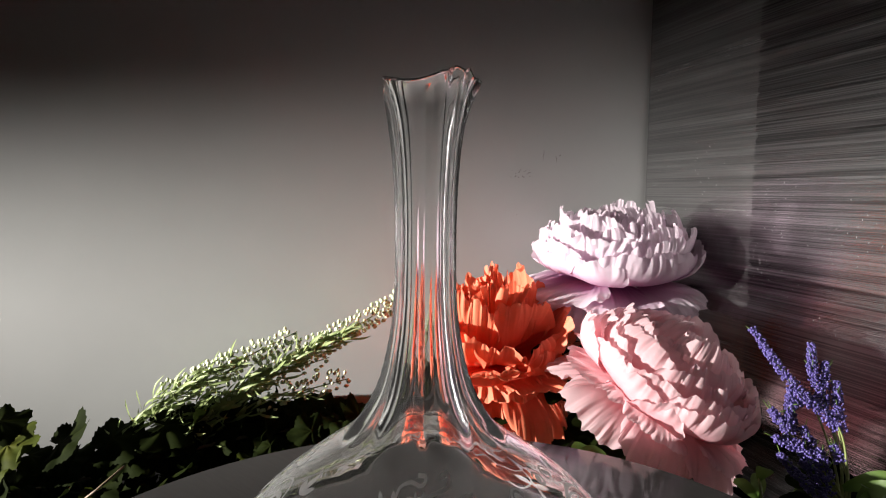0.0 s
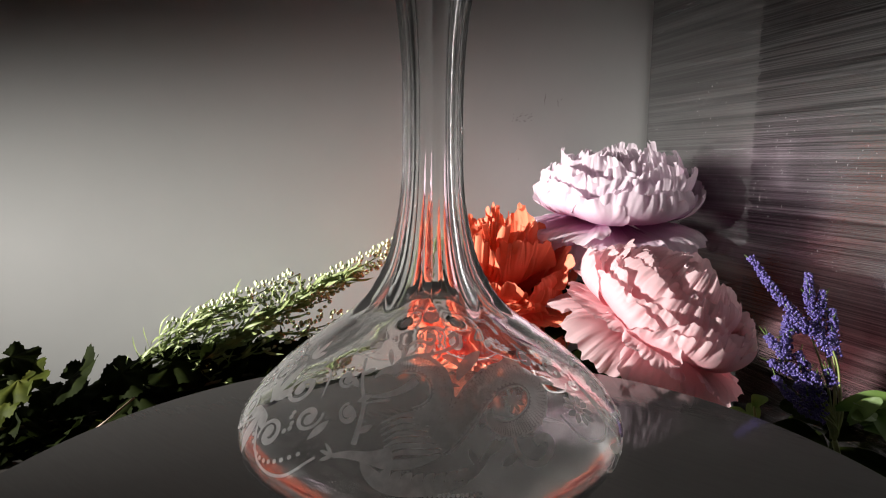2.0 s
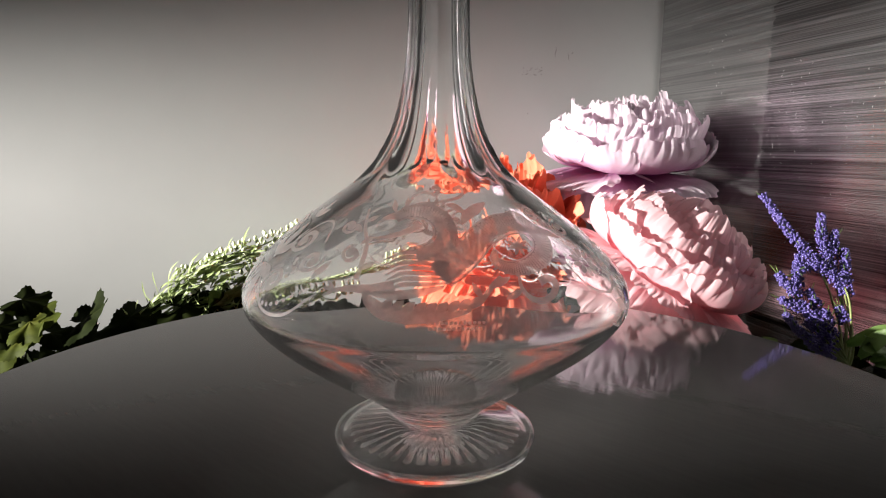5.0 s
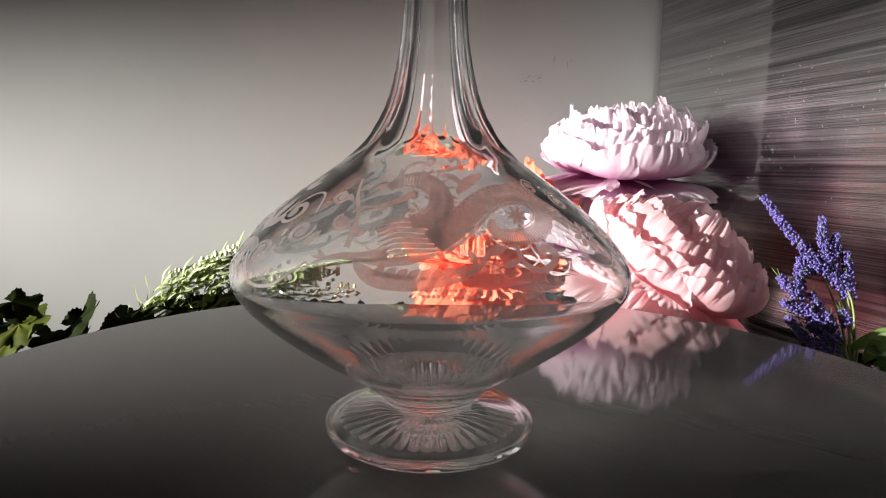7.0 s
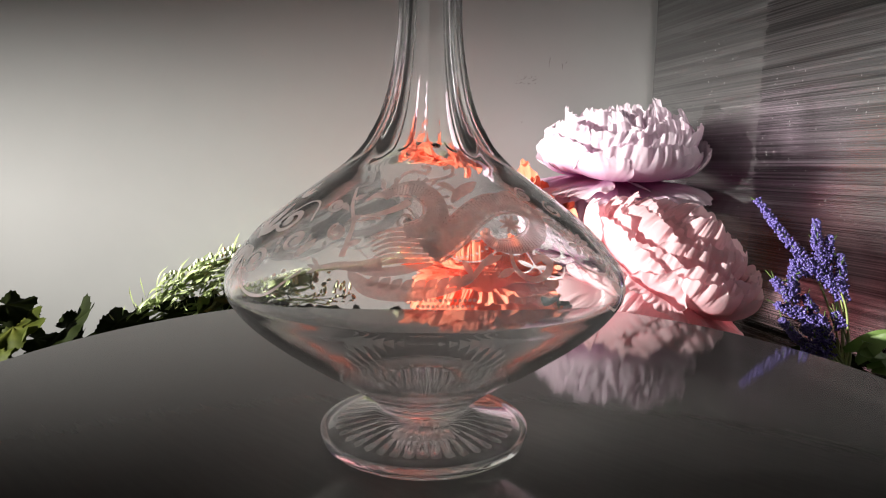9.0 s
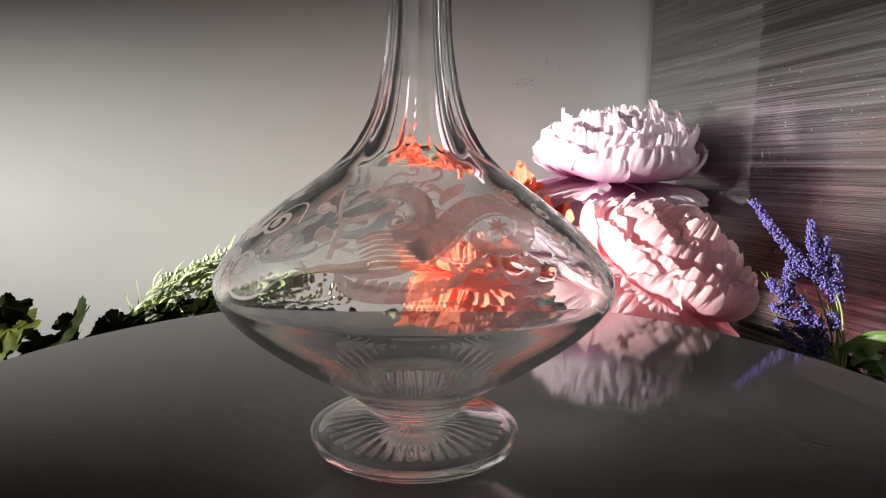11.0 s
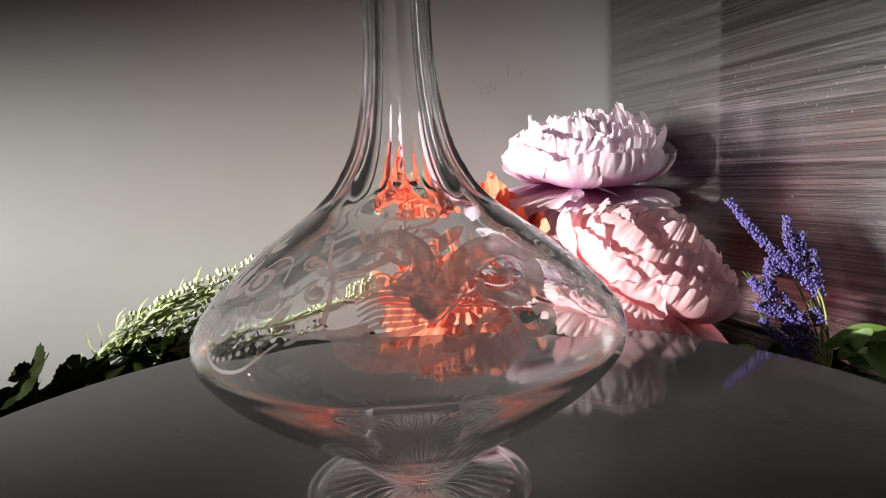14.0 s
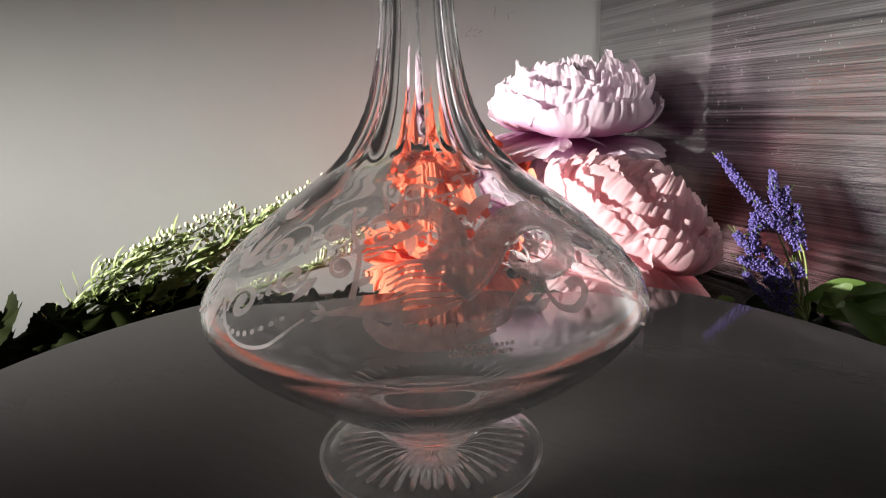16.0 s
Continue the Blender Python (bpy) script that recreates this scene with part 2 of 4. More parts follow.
# ledge under the flowers, between table and wall
LEDGE = -0.135
tagged(slab("ledge", [(-1.0, wall_y(-1.0) - 0.004), (-1.0, 0.20), (-0.30, 0.27), (-0.05, 0.31), (0.15, 0.27), (0.30, 0.14), (0.40, 0.10), (0.425, 0.10), (CORNER[0] - 0.005, CORNER[1] - 0.02)], LEDGE - 0.04, LEDGE, ledge_wood, 0.003),
       "dark wooden ledge below the table, behind it", "ledge", kind="structure")
tagged(slab("ledge_support", [(-0.9, wall_y(-0.9) - 0.004), (-0.9, 0.30), (0.20, 0.33), (0.22, wall_y(0.22) - 0.004)], -0.75, LEDGE - 0.042, ledge_wood),
       "dark cupboard carrying the ledge", "support", kind="structure")


# scuffs on the wall
def scuff(x, z, length, lean):
    """A thin mark lying on the wall."""
    c = Vector((x, wall_y(x) - 0.0002, z))
    along = Vector((1, SLOPE, 0)).normalized()
    d = along * math.sin(lean) + Vector((0, 0, 1)) * math.cos(lean)
    s = d.cross(Vector((SLOPE, -1, 0)).normalized()) * 0.0005
    v = []
    for k in range(6):
        f = k / 5 - 0.5
        w = 1 - (2 * f) ** 2 * 0.9
        q = c + d * length * f + along * 0.0006 * math.sin(k * 2.1 + x * 90)
        v += [q - s * w, q + s * w]
    return v, [(2 * k, 2 * k + 1, 2 * k + 3, 2 * k + 2) for k in range(5)]


for sx, sz, sl, le in ((0.145, 0.245, 0.016, 0.1), (0.163, 0.240, 0.010, -0.15), (0.168, 0.245, 0.004, 0.6), (0.112, 0.222, 0.005, 0.9), (0.117, 0.216, 0.004, -0.4), (0.107, 0.216, 0.005, 1.2), (0.121, 0.224, 0.003, 0.3), (0.126, 0.221, 0.006, 1.1), (0.11, 0.165, 0.002, 0.2)):
    v_, f_ = scuff(sx, sz, sl, le)
    tagged(link("wall_scuff", mesh_of("wall_scuff", v_, f_, mark_paint)), "thin dark scuff on the pale wall", "scuff", "scuffs on the wall", "structure")
for k_ in range(14):
    v_, f_ = scuff(0.114 + 0.013 * math.sin(k_ * 2.4), 0.220 + 0.005 * math.cos(k_ * 1.7), 0.0016, k_ * 0.9)
    tagged(link("wall_scuff", mesh_of("wall_scuff", v_, f_, mark_paint)), "tiny dark scuff on the pale wall", "scuff", "scuffs on the wall", "structure")


# ---- the film-covered board ----
def film_sheet(start, stop, z0, z1, proud, seed, rows, amp):
    """Horizontally creased film: many fine uneven ridges that run along the board."""
    rnd = random.Random(seed)
    a, b = Vector((*start, 0)), Vector((*stop, 0))
    d = (b - a).normalized()
    out = Vector((d.y, -d.x, 0))
    if out.x > 0:
        out = -out
    cols = 24
    prof = [rnd.uniform(0, 1) ** 2 * amp for _ in range(rows)]
    verts, faces = [], []
    for i in range(rows):
        z = z0 + (z1 - z0) * i / (rows - 1) + rnd.uniform(-0.3, 0.3) * (z1 - z0) / rows
        lift = rnd.uniform(-0.0007, 0.0007)
        for k in range(cols):
            f = k / (cols - 1)
            wave = 0.5 + noise.noise((f * 5 + seed, i * 0.9, 0.0))
            verts.append(a.lerp(b, f) + out * (0.001 + min(1, f * 9 + 0.05) * (proud - 0.001 + prof[i] * wave)) + Vector((0, 0, z + lift * math.sin(f * 3 + i * 0.1))))
    for i in range(rows - 1):
        for k in range(cols - 1):
            p = i * cols + k
            faces.append((p, p + 1, p + cols + 1, p + cols))
    return verts, faces


board = tagged(new("board"), "grey board wrapped in creased clear plastic film, standing in the corner", "board")
bdir = Vector((FAR[0] - CORNER[0], FAR[1] - CORNER[1], 0)).normalized()
bn = Vector((-bdir.y, bdir.x, 0))
slab_pts = [CORNER, FAR, (FAR[0] + bn.x * 0.03, FAR[1] + bn.y * 0.03), (CORNER[0] + bn.x * 0.03, CORNER[1] + bn.y * 0.03)]
core = slab("core", [(x - 0.0, y - 0.005) for x, y in slab_pts], LEDGE - 0.6, 0.9, film)
core.parent = board
v_, f_ = film_sheet((CORNER[0], CORNER[1] - 0.006), (FAR[0], FAR[1] - 0.006), LEDGE, 0.62, 0.001, 3, 200, 0.0004)
link("film_wrap", mesh_of("film_wrap", v_, f_, film_thin), board, None, "creased clear film")
st = Vector((*CORNER, 0)).lerp(Vector((*FAR, 0)), 0.25)
v_, f_ = film_sheet((st.x, st.y - 0.006), (FAR[0], FAR[1] - 0.006), LEDGE, 0.62, 0.0022, 8, 230, 0.0007)
link("film_overlap", mesh_of("film_overlap", v_, f_, film), board, None, "second layer of creased film")

# small nicks where the film is pulled tight
rnd_ = random.Random(4)
vs_, fs_ = [], []
for f0, z0, z1, count in ((0.30, 0.10, 0.21, 34), (0.24, 0.05, 0.15, 18), (0.43, 0.13, 0.20, 20), (0.16, 0.16, 0.26, 20), (0.37, 0.02, 0.16, 34), (0.20, 0.12, 0.18, 14)):
    for k in range(count):
        f = f0 + rnd_.gauss(0, 0.022) + 0.02 * (k / count - 0.5)
        q = Vector((*CORNER, 0)).lerp(Vector((*FAR, 0)), f) - bn * 0.0072
        q.z = z0 + (z1 - z0) * (k + rnd_.random()) / count
        h, w = rnd_.uniform(0.0004, 0.0014), rnd_.uniform(0.00012, 0.00032)
        lean = rnd_.uniform(-0.5, 0.5) * h
        i = len(vs_)
        vs_ += [q - bdir * w, q + Vector((0, 0, -h)) - bdir * lean, q + bdir * w, q + Vector((0, 0, h)) + bdir * lean, q - bn * 0.0006]
        fs_ += [(i, i + 1, i + 4), (i + 1, i + 2, i + 4), (i + 2, i + 3, i + 4), (i + 3, i, i + 4)]
tagged(link("film_nicks", mesh_of("film_nicks", vs_, fs_, nick_grey, smooth=False), board, None, "tiny pale nicks in the film"), kind="stuff")

# ---- the table ----
TC, TR = (0.006, 0.023), 0.234
table = tagged(new("round_table"), "round dark grey laminate table with a glossy top", "table")
table.location = (TC[0], TC[1], -0.75)
v_, f_ = lathe([(0, 0.722), (TR - 0.006, 0.722), (TR - 0.002, 0.7235), (TR, 0.727), (TR, 0.745), (TR - 0.0006, 0.7485), (TR - 0.002, 0.75), (0, 0.75)], 160)
link("tabletop", mesh_of("tabletop", v_, f_, table_lac, smooth=False), table)
v_, f_ = lathe([(0, 0.028), (0.028, 0.028), (0.022, 0.06), (0.02, 0.68), (0.06, 0.7219), (0, 0.7219)], 32)
link("column", mesh_of("column", v_, f_, table_metal), table, None, "dark metal column")
v_, f_ = lathe([(0, 0), (0.17, 0), (0.172, 0.004), (0.165, 0.012), (0.05, 0.0275), (0, 0.0275)], 48)
link("base", mesh_of("base", v_, f_, table_metal), table, None, "round dark metal base")

# ---- the decanter ----
OUTER = [(0.0397, 0.0032), (0.0398, 0.0042), (0.0390, 0.0052), (0.0340, 0.0061), (0.0270, 0.0078), (0.0215, 0.0096), (0.0183, 0.0113), (0.0176, 0.0128), (0.0189, 0.0144),
         (0.0215, 0.0166), (0.0257, 0.0200), (0.0345, 0.0263), (0.0432, 0.0319), (0.0573, 0.0424), (0.0654, 0.0497), (0.0704, 0.0560), (0.0720, 0.0600), (0.0719, 0.0645),
         (0.0697, 0.0697), (0.0644, 0.0763), (0.0567, 0.0838), (0.0471, 0.0915), (0.0375, 0.0985), (0.0302, 0.1040), (0.0240, 0.1105), (0.0192, 0.1180), (0.0160, 0.1260), (0.0136, 0.1360),
         (0.0120, 0.1460), (0.0112, 0.1560), (0.0109, 0.1700), (0.0109, 0.1820), (0.0112, 0.1930), (0.0119, 0.2040), (0.0129, 0.2130), (0.0143, 0.2210), (0.0160, 0.2275), (0.0168, 0.2310)]


def outline(points, n):
    return [(p.x, p.y) for p in catmull([(r, z, 0) for r, z in points], n)]


PROFILE = outline(OUTER, 300)
PETALS = 8


def facet(r, z, th):
    """The radius of the outer wall: round below, eight hollow flutes up the neck that end in scallops."""
    q = (th % (2 * math.pi / PETALS)) - math.pi / PETALS
    edge = abs(q) / (math.pi / PETALS)
    start = 0.1025 + 0.007 * edge ** 2
    w = min(max((z - start) / 0.006, 0), 1)
    w *= w * (3 - 2 * w)
    flat = math.cos(math.pi / PETALS) / math.cos(q)
    hollow = 0.035 * (1 - edge ** 2)
    notch = 0.012 * max(0, (edge - 0.78) / 0.22) * (0.5 + 0.5 * math.sin(z * 2 * math.pi / 0.0045 + 2 * round(th * PETALS / 6.283)))
    # fine flutes round the foot of the bowl
    low = math.sin(math.pi * min(max((z - 0.0130) / 0.0125, 0), 1))
    flute = 0.026 * low * abs(math.sin(th * 18))
    return r * (1 + w * (flat - 1 - hollow + 0.03 - notch) - flute)


def rim(z, th):
    """Lobes of the lip, growing over the last two centimetres."""
    w = min(max((z - 0.212) / 0.019, 0), 1) ** 2
    near = max(0, math.cos(th)) ** 3
    return (1 + w * (0.065 * math.cos(3 * th + 0.5) + 0.04 * math.cos(5 * th) + 0.05 * near * math.cos(11 * th)),
            w * (0.0018 * math.cos(th) + 0.0016 * math.cos(3 * th + 2.2) + 0.0010 * near * math.sin(13 * th)))


def build_decanter():
    segs = 288
    rings = []
    # underside, cut with a star of grooves
    for r, z in ((0.006, 0.0012), (0.010, 0.0014), (0.013, 0.0016), (0.018, 0.0018), (0.024, 0.0019), (0.030, 0.0018), (0.0335, 0.0014), (0.0360, 0.0005), (0.0380, 0.0), (0.0392, 0.0012)):
        row = []
        for k in range(segs):
            th = 2 * math.pi * k / segs
            ray = abs(((th * 36 / (2 * math.pi)) % 1) * 2 - 1)
            cut = 0.0024 * max(0, 1 - ray * 1.5) * math.sin(math.pi * min(max((r - 0.008) / 0.0195, 0), 1))
            row.append((r * math.cos(th), r * math.sin(th), z + cut))
        rings.append(row)
    for r, z in PROFILE:
        row = []
        for k in range(segs):
            th = 2 * math.pi * k / segs
            f, dz = rim(z, th)
            q = facet(r, z, th) * f
            row.append((q * math.cos(th), q * math.sin(th), z + dz))
        rings.append(row)
    # lip and inside
    inner = [(0.0160, 0.2322), (0.0146, 0.2316), (0.0128, 0.2270)]
    wallp = outline(OUTER[11:], 60)
    for i in range(len(wallp) - 5, -1, -1):
        (r0, z0), (r1, z1) = wallp[max(i - 1, 0)], wallp[min(i + 1, len(wallp) - 1)]
        ln = math.hypot(r1 - r0, z1 - z0)
        # the wall thickens up the shoulder to a heavy neck root
        thick = float(np.interp(wallp[i][1], (0.026, 0.060, 0.076, 0.092, 0.104, 0.118, 0.135, 0.150), (0.0024, 0.0022, 0.0031, 0.0045, 0.0054, 0.0046, 0.0034, 0.0029)))
        inner.append((wallp[i][0] - (z1 - z0) / ln * thick, wallp[i][1] + (r1 - r0) / ln * thick))
    inner += [(0.0250, 0.0225), (0.0170, 0.0198), (0.0090, 0.0186), (0.003, 0.0183)]
    for r, z in outline(inner, 170):
        row = []
        for k in range(segs):
            th = 2 * math.pi * k / segs
            f, dz = rim(z, th)
            row.append((r * f * math.cos(th), r * f * math.sin(th), z + dz))
        rings.append(row)
    verts = [v for row in rings for v in row]
    faces = []
    for i in range(len(rings) - 1):
        for k in range(segs):
            j = (k + 1) % segs
            faces.append((i * segs + k, i * segs + j, (i + 1) * segs + j, (i + 1) * segs + k))
    verts += [(0, 0, 0.0012), (0, 0, 0.0183)]
    last = (len(rings) - 1) * segs
    for k in range(segs):
        j = (k + 1) % segs
        faces.append((len(verts) - 2, j, k))
        faces.append((len(verts) - 1, last + k, last + j))
    return verts, faces


decanter = tagged(new("decanter"), "clear crystal decanter, fluted neck, engraved body, on a grey table", "decanter")
v_, f_ = build_decanter()
link("vessel", mesh_of("vessel", v_, f_, glass), decanter).visible_shadow = False

# engraving: drawn on the shoulder, x metres round it and s metres up from its widest line
SHOULDER = [(r, z) for r, z in PROFILE if 0.035 < z < 0.125]
_lens = [0.0]
for (r0, z0), (r1, z1) in zip(SHOULDER, SHOULDER[1:]):
    _lens.append(_lens[-1] + math.hypot(r1 - r0, z1 - z0))
_zero = max(range(len(SHOULDER)), key=lambda i: SHOULDER[i][0])
_lens = [q - _lens[_zero] for q in _lens]


def on_shoulder(turn, x, s, lift=0.00025):
    s = min(max(s, _lens[0]), _lens[-1])
    k = max(i for i in range(len(_lens) - 1) if _lens[i] <= s)
    f = (s - _lens[k]) / (_lens[k + 1] - _lens[k])
    (r0, z0), (r1, z1) = SHOULDER[k], SHOULDER[k + 1]
    r, z = r0 + (r1 - r0) * f, z0 + (z1 - z0) * f
    ln = math.hypot(r1 - r0, z1 - z0)
    nr, nz = (z1 - z0) / ln, -(r1 - r0) / ln
    th = turn + x / max(0.055, r * 0.5 + 0.03)
    q = r + nr * lift
    return Vector((q * math.cos(th), q * math.sin(th), z + nz * lift))


class Cut:
    """Gathers the strokes of one engraved motif."""

    def __init__(self, turn, mirror=1):
        self.turn, self.mirror, self.v, self.f, self.gv, self.gf = turn, mirror, [], [], [], []

    def ground(self, corners):
        k = len(self.gv)
        self.gv += [on_shoulder(self.turn, x * self.mirror, q, 0.00012) for x, q in corners]
        self.gf.append((k, k + 1, k + 2, k + 3))

    def put(self, x, s, lift=0.00025):
        self.v.append(on_shoulder(self.turn, x * self.mirror, s, lift))
        return len(self.v) - 1

    def stroke(self, pts, w0, w1=None, mid=None, n=28):
        w1 = w0 if w1 is None else w1
        run = catmull([(x, s, 0) for x, s in pts], n)
        prev = None
        for i, p in enumerate(run):
            f = i / (n - 1)
            w = w0 + (w1 - w0) * f
            if mid:
                w += (mid - (w0 + w1) / 2) * math.sin(math.pi * f)
            d = (run[min(i + 1, n - 1)] - run[max(i - 1, 0)]).normalized()
            a, b = self.put(p.x - d.y * w / 2, p.y + d.x * w / 2), self.put(p.x + d.y * w / 2, p.y - d.x * w / 2)
            if prev:
                self.f.append((prev[0], prev[1], b, a))
            prev = (a, b)

    def leaf(self, x, s, angle, length, width):
        c, d = math.cos(angle), math.sin(angle)
        pts = [(x + c * length * f, s + d * length * f) for f in (0, 0.35, 0.7, 1)]
        self.stroke(pts, 0.0002, 0.0002, width, 12)

    def dot(self, x, s, r):
        c = self.put(x, s)
        ring = [self.put(x + r * math.cos(k * math.pi / 5), s + r * math.sin(k * math.pi / 5)) for k in range(10)]
        self.f += [(c, ring[k], ring[(k + 1) % 10]) for k in range(10)]

    def scroll(self, x, s, r, start, turns, hand=1, w=0.0012):
        pts = []
        for i in range(16):
            f = i / 15
            a = start + hand * turns * 2 * math.pi * f
            q = r * (1 - 0.78 * f)
            pts.append((x + q * math.cos(a), s + q * math.sin(a)))
        self.stroke(pts, w * 0.6, w * 1.7, n=36)
        self.dot(*pts[-1], w * 1.3)

    def blossom(self, x, s, r, n=12):
        for k in range(n):
            a = 2 * math.pi * k / n
            self.leaf(x + math.cos(a) * r * 0.28, s + math.sin(a) * r * 0.28, a, r * 0.72, r * 0.36)
        self.dot(x, s, r * 0.2)

    def done(self, name, label):
        drawn = link(name, mesh_of(name, self.v, self.f, frost), decanter, None, label)
        if self.gf:
            link("engraved_ground", mesh_of("engraved_ground", self.gv, self.gf, frost_faint), drawn, None, "faintly frosted ground under the scales")


def scaled(c, pts, w0, w1, mid, rows=4, n=46):
    """A tapering body: two edge lines and rows of small scales between them."""
    run = catmull([(x, s, 0) for x, s in pts], n)
    left, right = [], []
    for i, p in enumerate(run):
        f = i / (n - 1)
        w = w0 + (w1 - w0) * f + (mid - (w0 + w1) / 2) * math.sin(math.pi * f)
        d = (run[min(i + 1, n - 1)] - run[max(i - 1, 0)]).normalized()
        left.append((p.x - d.y * w / 2, p.y + d.x * w / 2))
        right.append((p.x + d.y * w / 2, p.y - d.x * w / 2))
        for k in range(rows):
            q = ((k + 0.5 + 0.5 * (i % 2)) / rows - 0.5) * 0.82 * w
            c.dot(p.x - d.y * q, p.y + d.x * q, 0.42 * w / rows)
    for i in range(n - 1):
        c.ground((left[i], right[i], right[i + 1], left[i + 1]))
    c.stroke(left[::3] + [left[-1]], 0.0007, 0.0005, n=n)
    c.stroke(right[::3] + [right[-1]], 0.0007, 0.0005, n=n)


def beast(turn, mirror):
    """A maned serpent with a coiled scaly tail over a band of leaves."""
    c = Cut(turn, mirror)
    # head, open jaws and maned neck
    scaled(c, [(-0.0150, 0.0428), (-0.0111, 0.0460), (-0.0026, 0.0460), (0.0031, 0.0412), (0.0036, 0.0343), (0.0000, 0.0300), (-0.0050, 0.0282)], 0.0040, 0.0060, 0.0078, 5, 44)
    c.stroke([(-0.0140, 0.0478), (-0.0038, 0.0502), (0.0047, 0.0454), (0.0067, 0.0383), (0.0049, 0.0316), (0.0005, 0.0280)], 0.0012, 0.0010, 0.0020, 40)
    c.stroke([(-0.0214, 0.0402), (-0.0185, 0.0432), (-0.0128, 0.0445)], 0.0008, 0.0042, n=14)
    c.stroke([(-0.0200, 0.0335), (-0.0142, 0.0350), (-0.0087, 0.0378), (-0.0051, 0.0410)], 0.0008, 0.0034, 0.0024, 18)
    c.stroke([(-0.0225, 0.0305), (-0.0185, 0.0322), (-0.0131, 0.0333)], 0.0004, 0.0010, n=12)
    c.leaf(-0.0160, 0.0455, 2.1, 0.0075, 0.0022)
    c.leaf(-0.0120, 0.0470, 1.8, 0.0060, 0.0020)
    for k in range(9):
        a = 2.2 - 0.36 * k
        c.leaf(-0.0010 + 0.0078 * math.cos(a), 0.0390 + 0.0108 * math.sin(a), a - 0.35, 0.0036, 0.0012)
    # strands of the mane over the breast
    for k in range(7):
        f = k / 6
        c.stroke([(-0.0150 + 0.003 * f, 0.0255 - 0.0105 * f), (-0.0085, 0.0288 - 0.0115 * f), (-0.0010, 0.0282 - 0.0105 * f), (0.0050 - 0.001 * f, 0.0262 - 0.0080 * f)], 0.0004, 0.0004, 0.0015, 18)
    c.stroke([(-0.0197, 0.0143), (-0.0119, 0.0137), (-0.0040, 0.0148), (0.0032, 0.0170)], 0.0006, 0.0008, 0.0030, 22)
    # body and tail
    scaled(c, [(0.0020, 0.0206), (0.0050, 0.0232), (0.0098, 0.0281), (0.0157, 0.0349), (0.0243, 0.0398), (0.0338, 0.0397), (0.0388, 0.0339), (0.0365, 0.0269), (0.0295, 0.0231), (0.0230, 0.0229), (0.0189, 0.0259), (0.0196, 0.0297)],
           0.0092, 0.0012, 0.0086, 6, 96)
    for k in range(20):
        a = 2.3 - 0.25 * k
        c.leaf(0.0275 + 0.0138 * math.cos(a), 0.0318 + 0.0108 * math.sin(a), a - 0.5, 0.0020, 0.0009)
    for a in range(8):
        c.leaf(0.0282, 0.0309, a * 0.785 + 0.3, 0.0042, 0.0014)
    c.dot(0.0282, 0.0309, 0.0008)
    # foreleg with claws
    c.stroke([(-0.0104, 0.0166), (-0.0167, 0.0152), (-0.0231, 0.0150), (-0.0281, 0.0138)], 0.0046, 0.0012, n=24)
    for a in (-0.7, -0.1, 0.5):
        c.leaf(-0.0278, 0.0138, math.pi + a, 0.0045, 0.0012)
    # toothed leaf band, beads below it
    c.stroke([(-0.0190, 0.0140), (-0.0170, 0.0115), (-0.0128, 0.0088), (-0.0056, 0.0078), (0.0026, 0.0081), (0.0102, 0.0093)], 0.0010, 0.0006, 0.0048, 40)
    for k in range(9):
        f = k / 8
        c.leaf(-0.0135 + 0.0235 * f, 0.0092 + 0.0010 * f - 0.0012 * math.sin(math.pi * f), 0.85, 0.0046, 0.0026)
    for row in range(2):
        for k in range(13 - row):
            c.dot(-0.0010 + 0.0012 * k + 0.0006 * row, 0.0060 - 0.0016 * row, 0.0005)
    # tendrils below the coil
    c.stroke([(0.0197, 0.0199), (0.0168, 0.0170), (0.0128, 0.0118), (0.0090, 0.0098)], 0.0012, 0.0010, 0.0016)
    c.leaf(0.0160, 0.0160, 0.5, 0.0075, 0.0022)
    c.leaf(0.0135, 0.0128, 2.0, 0.0060, 0.0020)
    c.stroke([(0.0254, 0.0209), (0.0254, 0.0161), (0.0273, 0.0125), (0.0312, 0.0109), (0.0355, 0.0127), (0.0373, 0.0159), (0.0350, 0.0179), (0.0317, 0.0170)], 0.0008, 0.0028, 0.0022, 44)
    c.leaf(0.0256, 0.0150, 3.6, 0.0060, 0.0024)
    # scrolls and tail fin above
    c.stroke([(-0.0120, 0.0495), (-0.0105, 0.0541), (-0.0055, 0.0560), (0.0000, 0.0549), (0.0021, 0.0579), (-0.0022, 0.0584)], 0.0012, 0.0018)
    c.stroke([(-0.0035, 0.0503), (0.0071, 0.0522), (0.0134, 0.0546), (0.0140, 0.0587), (0.0095, 0.0574)], 0.0010, 0.0020)
    c.stroke([(0.0099, 0.0408), (0.0133, 0.0450), (0.0189, 0.0484), (0.0236, 0.0507)], 0.0012, 0.0006, 0.0046)
    c.stroke([(0.0133, 0.0450), (0.0090, 0.0488), (0.0049, 0.0499)], 0.0010, 0.0006, 0.0030)
    c.stroke([(0.0257, 0.0427), (0.0336, 0.0454), (0.0378, 0.0434), (0.0385, 0.0396)], 0.0010, 0.0008, 0.0020)
    c.scroll(0.0440, 0.0440, 0.0040, 0.4, 1.2, 1, 0.0012)
    # leafy stem before the head
    c.stroke([(-0.0222, 0.0180), (-0.0217, 0.0240), (-0.0221, 0.0316), (-0.0263, 0.0401), (-0.0293, 0.0469)], 0.0018, 0.0010)
    c.scroll(-0.0262, 0.0268, 0.0036, 1.8, 1.1, 1, 0.0014)
